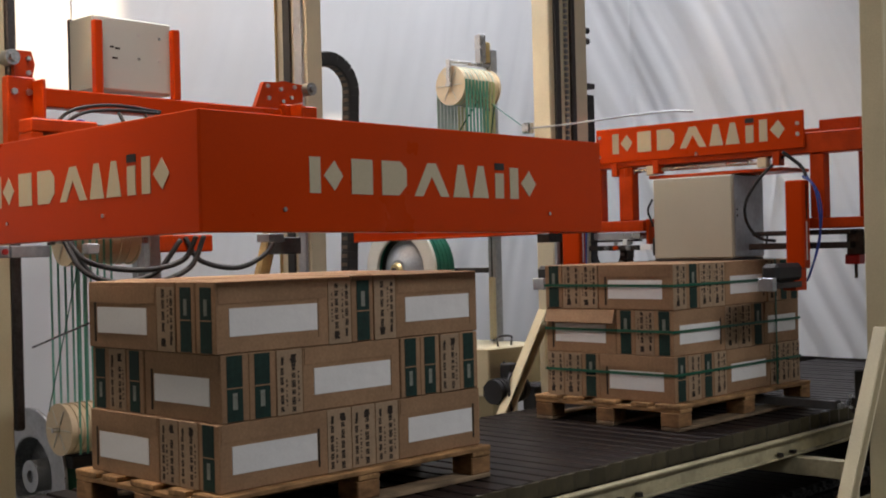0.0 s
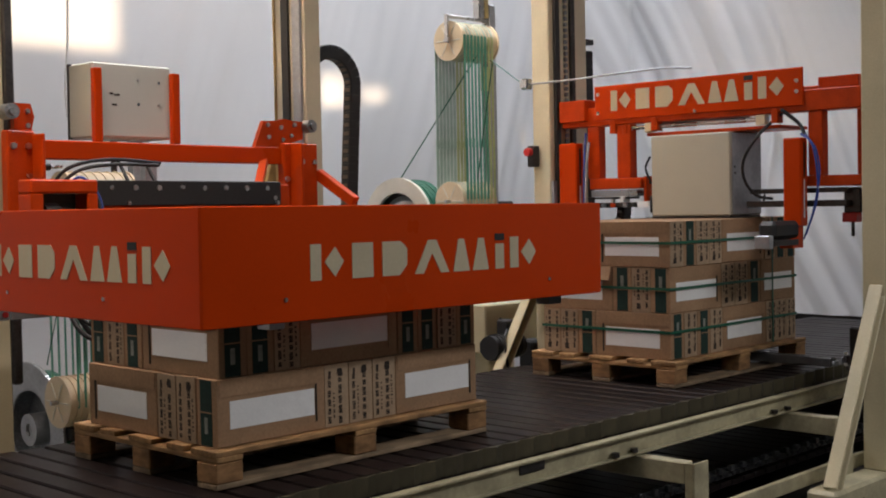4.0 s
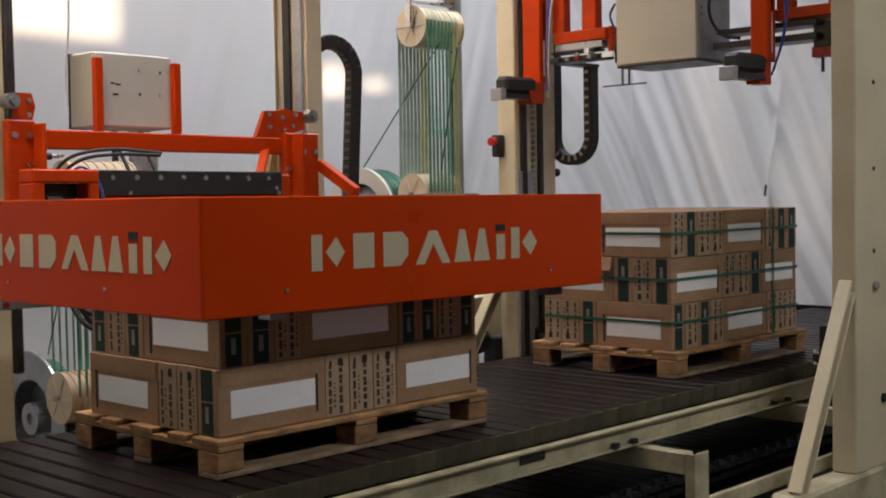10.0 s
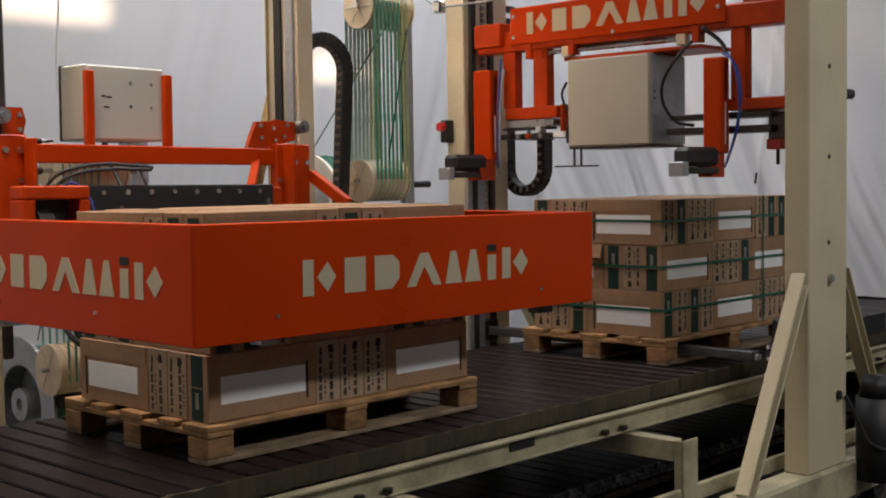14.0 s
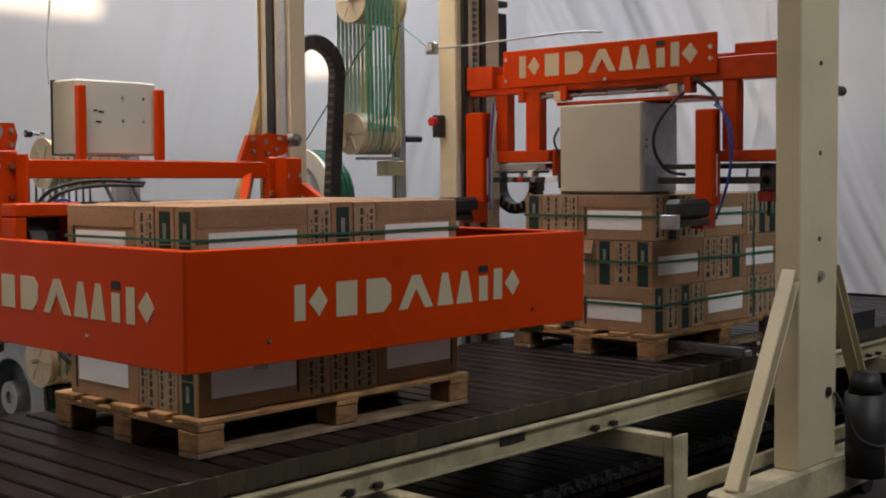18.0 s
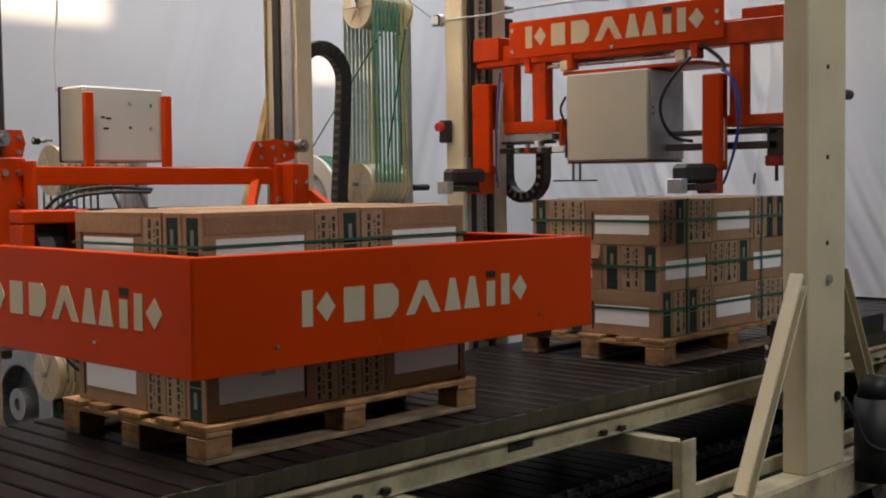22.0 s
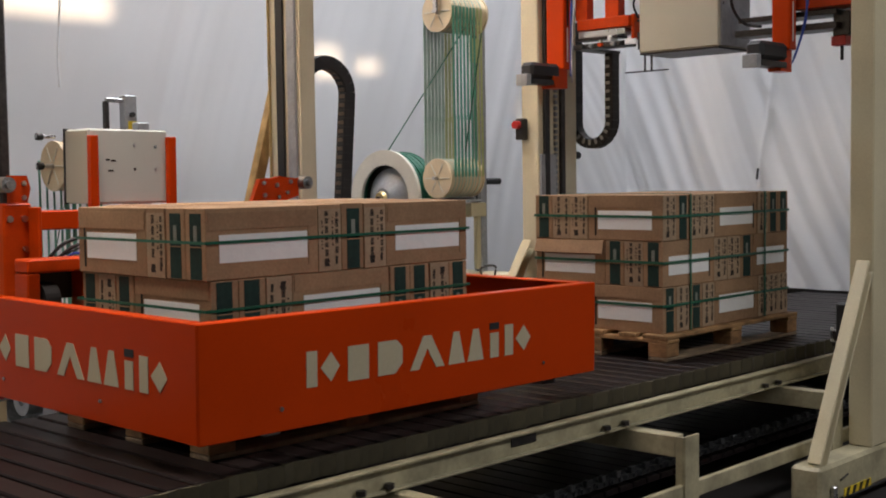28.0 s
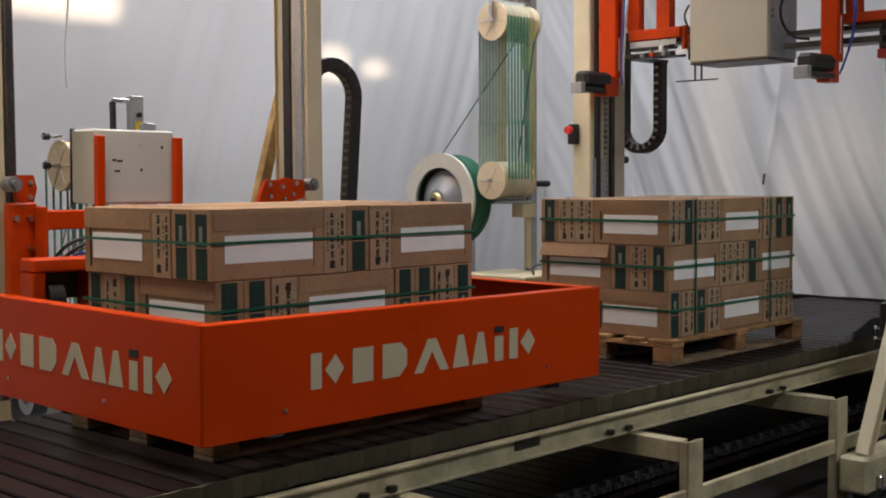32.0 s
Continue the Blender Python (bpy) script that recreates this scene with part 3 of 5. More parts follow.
# ---- ring strapping machine round the first load ----
def logo(parent, along, at, x0, x1, z0, z1, out):
    """A row of seven pale plain shapes with a dark square over the sixth. along: 'x' on a front plate, 'y' on a side plate."""
    wedge = [[(0, 0), (0.32, 0), (0.32, 1), (0, 1)], [(0.42, 0.5), (0.74, 0.08), (1, 0.5), (0.74, 0.92)]]        # a bar and a diamond
    chamfered = [[(0, 0), (0.60, 0), (0.88, 0.30), (0.88, 0.78), (0.66, 1), (0, 1)]]
    chevron = [[(0, 0), (0.25, 0), (0.5, 0.60), (0.75, 0), (1, 0), (0.62, 1), (0.38, 1)]]
    crown = [[(0, 0), (0.46, 0), (0.30, 1), (0.14, 1)], [(0.54, 0), (1, 0), (0.86, 1), (0.70, 1)]]
    row = [(0.0, 0.126, wedge), (0.159, 0.250, [[(0, 0), (0.92, 0), (0.92, 1), (0, 1)]]), (0.280, 0.398, chamfered), (0.416, 0.571, chevron),
           (0.589, 0.758, crown), (0.791, 0.834, [[(0, 0), (1, 0), (1, 0.80), (0, 0.80)]]), (0.865, 1.0, wedge)]
    axis = "y" if along == "x" else "x"
    for p, q, shapes in row:
        a, d, h = x0 + (x1 - x0) * p, (x1 - x0) * (q - p), z1 - z0
        for shape in shapes:
            part("logo_shape", prism([(a + d * u, z0 + h * v) for u, v in shape], axis, at - out, at - 0.0002), "logo", parent)
    a, d, h = x0 + (x1 - x0) * 0.789, (x1 - x0) * 0.047, z1 - z0
    dot = [(a, z1 - 0.10 * h), (a + d, z1 - 0.10 * h), (a + d, z1 + 0.12 * h), (a, z1 + 0.12 * h)]
    part("logo_dot", prism(dot, axis, at - out, at - 0.0002), "black", parent)


RZ = 0.494                   # ring's lower edge at its middle stop
RH = 0.342
RX0, RX1, RY0, RY1 = -0.155, 1.675, -0.170, 1.24
RING = thing("strapping_ring", (0.76, 0.5, RZ), "orange painted strapping ring carriage with pale logo shapes", "strapping machine")


def channel(name, along, at, inward, a, b, cut):
    """A plate with lips turned in at its top and foot; the lips are parts of their own."""
    t, lip = 0.008, 0.055
    lo, hi = RZ, RZ + RH
    for part_name, z0, z1 in ((name, lo, hi), ("lip", hi - t, hi), ("lip", lo, lo + t)):
        u, v = (at, at + t * inward) if part_name == name else (at + t * inward, at + lip * inward)
        p, q = (a, b) if part_name == name else (a + cut, b - cut)
        bm = block(p, q, u, v, z0, z1, 0.0025) if along == "x" else block(u, v, p, q, z0, z1, 0.0025)
        part(part_name, bm, "orange", RING)


channel("front_plate", "x", RY0, 1, RX0, RX1, 0.0085)
channel("side_plate", "y", RX0, 1, RY0 + 0.0085, RY1, 0.056)
channel("side_plate", "y", RX1, -1, RY0 + 0.0085, RY1, 0.056)
logo(RING, "x", RY0, 0.232, 1.284, RZ + 0.117, RZ + 0.226, 0.002)
logo(RING, "y", RX0, 1.035, -0.020, RZ + 0.121, RZ + 0.229, 0.002)
for x in (0.136, 1.357):
    part("bolt", bolt((x, RY0 - 0.0002, RZ + 0.067), "-y", 0.007, 0.005), "steel", RING)
part("bolt", bolt((RX0 - 0.0002, 0.34, RZ + 0.067), "-x", 0.007, 0.005), "steel", RING)
part("bolt", bolt((RX0 - 0.0002, 0.95, RZ + 0.067), "-x", 0.007, 0.005), "steel", RING)
# strap track inside the ring
part("strap_track", block(RX0 + 0.06, RX1 - 0.06, RY0 + 0.012, RY0 + 0.03, RZ + 0.10, RZ + 0.21, 0.003), "dark_steel", RING, "dark strap guide track")
part("strap_track", block(RX0 + 0.012, RX0 + 0.03, RY0 + 0.06, RY1 - 0.06, RZ + 0.10, RZ + 0.21, 0.003), "dark_steel", RING)
part("strap_track", block(RX1 - 0.03, RX1 - 0.012, RY0 + 0.06, RY1 - 0.06, RZ + 0.10, RZ + 0.21, 0.003), "dark_steel", RING)
# rear cross member with the bolted black strip
part("rear_plate", block(0.287, 1.27, 1.20, 1.235, RZ + 0.05, RZ + 0.445, 0.004), "orange_dull", RING)
strip = part("rubber_strip", block(0.286, 1.214, 1.185, 1.1995, RZ + 0.358, RZ + 0.456, 0.003), "black", RING, "black rubber strip with bright bolts")
for k in range(8):
    part("strip_bolt", bolt((0.388 + k * 0.107, 1.1845, RZ + 0.428), "-y", 0.011, 0.006), "steel", strip)
for x, z in ((0.333, 0.390), (0.464, 0.368), (1.180, 0.386), (1.192, 0.366)):
    part("strip_bolt", bolt((x, 1.1845, RZ + z), "-y", 0.010, 0.006), "steel", strip)
part("feed_frame", block(0.015, 0.283, 1.10, 1.1995, RZ + 0.405, RZ + 0.455, 0.006), "orange_dull", RING)
part("feed_frame", block(0.240, 0.283, 1.10, 1.1995, RZ + 0.06, RZ + 0.4045, 0.005), "orange_dull", RING)
part("feed_frame", block(0.015, 0.065, 1.10, 1.1995, RZ + 0.06, RZ + 0.4045, 0.005), "orange_dull", RING)
part("feed_back", block(0.067, 0.238, 1.185, 1.198, RZ + 0.30, RZ + 0.404, 0.002), "black", RING)
part("feed_drum", rod((0.075, 1.15, RZ + 0.30), (0.135, 1.15, RZ + 0.30), 0.07, 28), "black", RING, "black feed drum in the frame")
part("feed_bar", block(0.067, 0.238, 1.14, 1.16, RZ + 0.22, RZ + 0.245, 0.003), "dark_steel", RING)
# lifting beam with its end brackets and guide rollers
part("lifting_beam", block(0.19, 1.50, 1.43, 1.50, 1.038, 1.113, 0.005), "orange", RING, "orange lifting beam between the columns")
part("end_plate", block(0.085, 0.20, 1.41, 1.46, RZ + 0.28, 1.145, 0.006), "orange_dull", RING)
part("end_plate", block(1.415, 1.615, 1.41, 1.46, RZ + 0.28, 1.135, 0.006), "orange_dull", RING)
part("bracket_rib", block(1.45, 1.465, 1.33, 1.41, RZ + 0.28, 1.13, 0.003), "orange_dull", RING)
part("bracket_rib", block(0.185, 0.20, 1.33, 1.41, RZ + 0.28, 1.13, 0.003), "orange_dull", RING)
for x, z in ((0.11, 1.085), (0.17, 1.085), (0.17, 0.97), (1.52, 1.05), (1.59, 1.05), (1.50, 0.97), (1.43, 0.97)):
    part("bolt", bolt((x, 1.4098, z), "-y", 0.013, 0.010), "steel", RING)
part("roller_bracket", prism([(1.275, 1.115), (1.325, 1.232), (1.40, 1.236), (1.44, 1.246), (1.50, 1.238), (1.552, 1.236), (1.552, 1.155), (1.40, 1.115)], "y", 1.44, 1.465), "orange_dull", RING)
part("roller_bracket", prism([(0.13, 1.14), (0.13, 1.25), (0.20, 1.25), (0.215, 1.20), (0.20, 1.14)], "y", 1.44, 1.465), "orange_dull", RING)
for x, z in ((1.345, 1.215), (1.42, 1.205), (1.48, 1.17), (1.50, 1.22), (1.35, 1.16), (1.43, 1.15), (0.185, 1.22), (0.185, 1.165)):
    part("bolt", bolt((x, 1.4398, z), "-y", 0.010, 0.010), "steel", RING)
for x in (1.575, 0.105):
    bm = rod((x, 1.40, 1.215), (x, 1.46, 1.215), 0.030, 20)
    rod((x, 1.385, 1.215), (x, 1.40, 1.215), 0.016, 12, bm)
    part("guide_roller", bm, "chain", RING, "worn steel guide roller")
for x in (RX1 - 0.05, RX0 + 0.03):
    part("carrying_arm", bar((x, 1.42, 0.995), (x + 0.03, 1.20, 0.86), 0.04, 0.05), "orange_dull", RING)
part("strut", bar((1.33, 1.45, 1.05), (1.15, 1.26, 0.93), 0.035, 0.035), "orange_dull", RING)
for x in (0.70, 0.575):
    part("stay", rod((x, 1.35, RZ + 0.44), (x, 1.44, 1.045), 0.008, 10), "black", RING)
# control cabinet on the beam
cab = part("control_cabinet", block(0.488, 0.862, 1.475, 1.655, 1.134, 1.440, 0.008), "grey_cabinet", RING, "light grey control cabinet")
part("cabinet_lid", block(0.482, 0.867, 1.6555, 1.668, 1.132, 1.444, 0.003), "dark_steel", cab)
# beige skin puts the warm side light into the grey cabinet's left face
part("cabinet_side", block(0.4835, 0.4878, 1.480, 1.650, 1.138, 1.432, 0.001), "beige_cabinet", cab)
for x in (0.478, 0.848):
    part("upright", block(x, x + 0.036, 1.44, 1.474, 1.114, 1.412, 0.004), "orange", RING)
for x, z in ((0.70, 1.375), (0.80, 1.37), (0.70, 1.275), (0.80, 1.275)):
    part("rivet", bolt((x, 1.4748, z), "-y", 0.007, 0.003), "steel", cab)
for x0, x1, z in ((0.565, 0.583, 1.31), (0.588, 0.612, 1.306), (0.575, 0.600, 1.265)):
    part("printed_mark", block(x0, x1, 1.4735, 1.4749, z, z + 0.008, 0), "print_dark", cab)
# cables and small boxes under the ring
for pts in (((0.10, 1.05, RZ + 0.02), (0.14, 0.95, RZ - 0.11), (0.30, 0.85, RZ - 0.15), (0.46, 0.80, RZ - 0.10), (0.52, 0.78, RZ + 0.02)),
            ((0.13, 1.08, RZ + 0.02), (0.18, 1.0, RZ - 0.07), (0.32, 0.9, RZ - 0.10), (0.46, 0.84, RZ - 0.07), (0.50, 0.80, RZ + 0.02)),
            ((0.55, 0.95, RZ + 0.02), (0.60, 0.92, RZ - 0.07), (0.74, 0.88, RZ - 0.10), (0.86, 0.86, RZ - 0.05), (0.92, 0.85, RZ + 0.03)),
            ((0.15, 1.10, RZ + 0.02), (0.24, 1.05, RZ - 0.13), (0.40, 0.95, RZ - 0.12), (0.50, 0.9, RZ + 0.01))):
    part("cable", hose(pts, 0.010), "black", RING, "black hanging cable", True)
part("junction_box", block(0.50, 0.68, 0.95, 1.05, RZ - 0.035, RZ + 0.03, 0.005), "orange_dull", RING)
part("junction_box", block(1.02, 1.12, 0.95, 1.05, RZ - 0.05, RZ + 0.02, 0.005), "dark_steel", RING)
part("sensor", block(-0.10, -0.06, 1.13, 1.17, RZ - 0.045, RZ - 0.002, 0.004), "galv", RING)
part("sensor_light", rod((-0.08, 1.129, RZ - 0.024), (-0.08, 1.122, RZ - 0.024), 0.011, 12), "red", RING, "red sensor lens")
part("sensor_arm", block(-0.05, 0.10, 1.14, 1.165, RZ - 0.045, RZ - 0.002, 0.003), "galv", RING)
part("sensor", block(0.14, 0.19, 0.95, 0.99, RZ - 0.04, RZ - 0.001, 0.004), "galv", RING)
part("sensor", block(0.13, 0.19, -0.10, -0.04, RZ - 0.026, RZ - 0.001, 0.003), "galv", RING)
part("sensor", block(1.44, 1.52, -0.10, -0.04, RZ - 0.035, RZ - 0.001, 0.003), "dark_steel", RING)
for pts in (((0.19, 1.30, 0.92), (0.24, 1.22, 1.00), (0.40, 1.2, 1.03), (0.62, 1.2, 1.02)), ((0.19, 1.28, 0.90), (0.26, 1.2, 0.985), (0.40, 1.18, 1.01), (0.60, 1.18, 1.01)),
            ((0.18, 1.24, 0.83), (0.22, 1.17, 0.93), (0.30, 1.14, 0.88), (0.30, 1.12, 0.80))):
    part("cable", hose(pts, 0.007), "black", RING, "", True)
part("cable", hose(((0.20, 1.26, 0.88), (0.25, 1.18, 0.96), (0.31, 1.15, 0.90), (0.32, 1.12, 0.80)), 0.005), "blue", RING, "thin blue air hose", True)

# fixed columns
FRAME = thing("machine_frame", (0.85, 1.6, FLOOR), "cream painted steel column frame with guide rails", "machine frame")
part("column", block(1.63, 1.73, 1.50, 1.735, FLOOR, 3.3, 0.006), "cream_lit", FRAME, "cream column, light painted in, with rail and lifting chain")
part("guide_rail", block(1.614, 1.6298, 1.515, 1.575, -0.3, 3.2, 0.004), "galv", FRAME, "grey steel guide rail")
bm = block(1.618, 1.6298, 1.607, 1.662, -0.3, 3.2, 0.003)
part("chain_slot", bm, "black", FRAME)
# yellow strip paints the warm light along the column's far cream edge
part("chain_edge", block(1.617, 1.6298, 1.712, 1.722, -0.3, 3.2, 0.003), "brass", FRAME)
part("column", block(-0.10, 0.128, 1.50, 1.735, FLOOR, 3.3, 0.006), "cream", FRAME, "cream column with dark guide rail")
part("guide_rail", block(0.1282, 0.17, 1.49, 1.55, 0.17, 3.2, 0.008), "dark_steel", FRAME)
part("cross_head", block(-0.10, 1.73, 1.52, 1.70, 3.31, 3.45, 0.006), "cream", FRAME)
part("foot_beam", block(-0.2, 1.85, 1.48, 1.76, FLOOR, FLOOR + 0.12, 0.006), "cream", FRAME)
part("chain_bracket", block(1.7305, 2.22, 1.74, 1.86, 0.14, 0.185, 0.004), "galv", FRAME)
part("brace", bar((1.80, 1.86, 1.35), (1.50, 1.86, 0.35), 0.05, 0.06), "timber", FRAME, "slanting yellow brace")

# strap dispenser of the ring machine
DISP = thing("strap_dispenser", (0.5, 1.85, FLOOR), "strap reel and white rollers with green strap", "strap dispenser")


def roller(parent, x, y, z, length, r, m="nylon"):
    drum = part("roller", rod((x, y, z), (x + length, y, z), r * 0.93, 36), m, parent, "cream nylon strap roller", False)
    bm = ring_solid((x - 0.008, y, z), (x + 0.004, y, z), 0.012, r, 36)
    part("flange", bm, m, drum)
    part("flange", ring_solid((x + length, y, z), (x + length + 0.01, y, z), 0.012, r, 36), m, drum)
    for k in range(6):
        a = k * math.tau / 6
        part("spoke", bar((x - 0.010, y + 0.02 * math.cos(a), z + 0.02 * math.sin(a)), (x - 0.010, y + 0.85 * r * math.cos(a), z + 0.85 * r * math.sin(a)), 0.005, 0.006), "reel", drum)
    part("axle", rod((x - 0.04, y, z), (x + length + 0.05, y, z), 0.010, 12), "steel", drum)
    for k in range(1, 7):
        xx = x + length * k / 7
        part("groove_rim", ring_solid((xx - 0.003, y, z), (xx + 0.003, y, z), r * 0.6, r * 0.985, 30), m, drum)
    return drum


def reel(parent, x, y, z, r, w, grey=False):
    m = "galv" if grey else "reel"
    core = part("reel_core", ring_solid((x + 0.012, y, z), (x + w, y, z), r * 0.74, r * 0.95, 56), "strap", parent, "green strap wound on the reel")
    for k in range(5):
        xx = x + 0.03 + k * (w - 0.04) / 4
        part("strap_turn", ring_solid((xx - 0.010, y, z), (xx + 0.006, y, z), r * 0.94, r * (0.960 + 0.006 * (k % 2)), 56), "strap", core)
    part("reel_flange", ring_solid((x - 0.008, y, z), (x + 0.0115, y, z), r * 0.69, r, 56), m, parent, "pale reel flange")
    part("reel_flange", ring_solid((x + w + 0.0005, y, z), (x + w + 0.008, y, z), r * 0.2, r * 0.93, 56), m, parent)
    # dark disc paints the shadow ring around the hub
    part("reel_gap", rod((x + 0.045, y, z), (x + 0.060, y, z), r * 0.735, 48), "dark_steel", parent, "dark disc for the shade between flange and hub")
    part("hub_dome", rod((x + 0.044, y, z), (x - 0.025, y, z), r * 0.62, 48, None, r * 0.22), "galv", parent, "domed aluminium hub cover")
    part("reel_hub", rod((x - 0.05, y, z), (x - 0.0305, y, z), r * 0.13, 24, None, r * 0.17), "brass", parent, "worn brass hub")
    part("reel_axle", rod((x - 0.065, y, z), (x + w + 0.12, y, z), r * 0.06, 16), "dark_steel", parent)
    return core


# large grey reel: a flange plate with a dark cone and a protruding hub, strap wound behind it
RX, RY, RR, RC = 0.532, 2.15, 0.30, -0.136
part("reel_core", ring_solid((RX, RY, RC), (RX + 0.10, RY, RC), RR * 0.61, RR * 0.86, 48), "strap", DISP, "green strap wound on the reel")
plate = part("reel_flange", ring_solid((RX - 0.004, RY, RC), (RX - 0.0005, RY, RC), RR * 0.60, RR, 56), "galv", DISP, "galvanised reel flange with a bright rolled rim")
part("rim", ring_solid((RX - 0.010, RY, RC), (RX + 0.004, RY, RC), RR, RR + 0.006, 56), "steel", plate)
part("reel_sleeve", ring_solid((RX - 0.0005, RY, RC), (RX + 0.084, RY, RC), RR * 0.585, RR * 0.605, 40), "chain", DISP)
part("reel_dish", rod((RX + 0.085, RY, RC), (RX + 0.10, RY, RC), RR * 0.605, 40), "chain", DISP, "dull steel dish inside the reel")
part("reel_hub", ring_solid((RX + 0.084, RY, RC), (RX - 0.012, RY, RC), 0.028, RR * 0.24, 28), "galv", DISP, "bright steel hub sleeve")
part("reel_axle", rod((RX - 0.0, RY, RC), (RX + 0.30, RY, RC), 0.022, 16), "chain", DISP)
part("reel_stand", block(RX + 0.20, RX + 0.26, RY - 0.05, RY + 0.05, FLOOR, RC + 0.05, 0.004), "galv", DISP)

top1 = roller(DISP, 0.555, 1.85, 0.905, 0.30, 0.108)
part("strap_post", block(0.96, 1.02, 1.83, 1.88, FLOOR, 1.10, 0.004), "galv", DISP, "galvanised dispenser post")
part("roller_bracket", block(0.86, 0.98, 1.84, 1.87, 0.89, 0.92, 0.003), "steel", DISP)
for z in (1.03, 0.905):
    pin = part("guide_pin", rod((0.47, 1.85, z), (0.56, 1.85, z), 0.008, 10), "steel", DISP, "bright guide pin with a dark knob")
    part("knob", rod((0.475, 1.85, z), (0.50, 1.85, z), 0.016, 12), "dark_steel", pin)
for k in range(6):
    xx = 0.525 + 0.2 * (k + 0.5) / 6
    for dy in (-0.108, 0.108):
        part("strap_run", block(xx - 0.005, xx + 0.005, 1.85 + dy - 0.001, 1.85 + dy + 0.001, 0.0, 0.93, 0), "strap_thin" if dy < 0 else "strap_pale", DISP)
part("strap_run", bar((0.40, 1.74, 0.20), (0.56, 1.74, 0.85), 0.008, 0.002), "strap", DISP)
part("strap_lever", bar((0.32, 1.72, 0.47), (0.60, 1.72, 0.56), 0.008, 0.008), "dark_steel", DISP)
BOTTOM_ROLLER = thing("dancer_roller", (0.51, 1.85, 0.0), "cream nylon dancer roller carrying green strap", "roller")
roller(BOTTOM_ROLLER, 0.51, 1.85, 0.0, 0.20, 0.112)
part("weight_box", block(0.54, 0.70, 1.81, 1.89, -0.17, -0.115, 0.004), "black", BOTTOM_ROLLER)
# valve column behind the cabinet
VALVE = thing("valve_stand", (0.80, 2.05, FLOOR), "grey steel stand with a yellow sticker", "stand")
part("post", block(1.02, 1.085, 2.03, 2.08, FLOOR, 1.235, 0.004), "galv", VALVE)
part("sticker", block(1.035, 1.080, 2.026, 2.0298, 1.06, 1.115, 0.001), "yellow", VALVE, "yellow sticker")
part("knob", rod((1.055, 2.0298, 1.145), (1.055, 2.015, 1.145), 0.012, 12), "black", VALVE)
part("arm", block(0.93, 1.02, 2.04, 2.06, 1.20, 1.22, 0.003), "steel", VALVE)
part("hanger", block(0.925, 0.945, 2.04, 2.07, 0.95, 1.205, 0.003), "dark_steel", VALVE)

CABLE = thing("hanging_cable", (0.844, 2.3, 1.28), "thin white cable hanging from the roof", "cable")
part("cord", hose(((0.844, 2.3, 1.28), (0.84, 2.3, 1.45), (0.862, 2.3, 1.8), (0.86, 2.3, 2.8), (0.86, 2.3, ROOF)), 0.006), "label", CABLE, "", True)

# ---- gantry strapping machine over the second load; drawn at its middle stop, head lowered ----
GAN = thing("strapping_gantry", (2.66, 0.3, FLOOR), "cream travelling gantry of a strapping machine", "strapping machine")
PX0, PX1 = 2.49, 2.83
part("front_post", block(PX0, PX1, -0.65, -0.54, -0.390, 2.9, 0.006), "cream", GAN, "cream front post with small bolt holes")
part("back_post", block(PX0, PX1, 1.228, 1.348, -0.390, 2.9, 0.006), "cream_lit", GAN, "cream back post, light painted in, with rail and chain")
part("top_beam", block(PX0 + 0.05, PX1 - 0.05, -0.65, 1.348, 2.905, 3.05, 0.006), "cream", GAN)
part("post_cover", block(PX0 + 0.004, PX1 - 0.2, 1.21, 1.2278, -0.30, 0.95, 0.003), "galv", GAN)
part("rail", block(PX0 + 0.035, PX0 + 0.075, 1.205, 1.2278, -0.30, 2.85, 0.004), "black", GAN)
part("rail", block(PX0 + 0.175, PX0 + 0.21, 1.205, 1.2278, -0.30, 2.85, 0.004), "dark_steel", GAN)
bm = bmesh.new()
for k in range(95):
    z = -0.25 + k * 0.032
    block(PX0 + 0.125, PX0 + 0.145, 1.208, 1.226, z, z + 0.022, 0.003, bm)
tagged(part("lifting_chain", bm, "chain", GAN, "steel lifting chain"), kind="stuff")
for z in (1.285, 0.915, 0.56):
    part("bolt", bolt((2.66, -0.6502, z), "-y", 0.010, 0.004), "dark_steel", GAN)
part("bolt_head", bolt((2.665, -0.6502, 0.41), "-y", 0.018, 0.018), "steel", GAN, "large bright bolt head")
part("stub", rod((2.83, -0.60, 1.185), (2.965, -0.60, 1.185), 0.022, 16), "dark_steel", GAN)
part("stub_plug", rod((2.83, -0.60, 1.02), (2.875, -0.60, 1.02), 0.026, 16), "black", GAN)
part("stub_plug", rod((2.75, -0.65, -0.09), (2.75, -0.662, -0.09), 0.02, 16), "black", GAN)
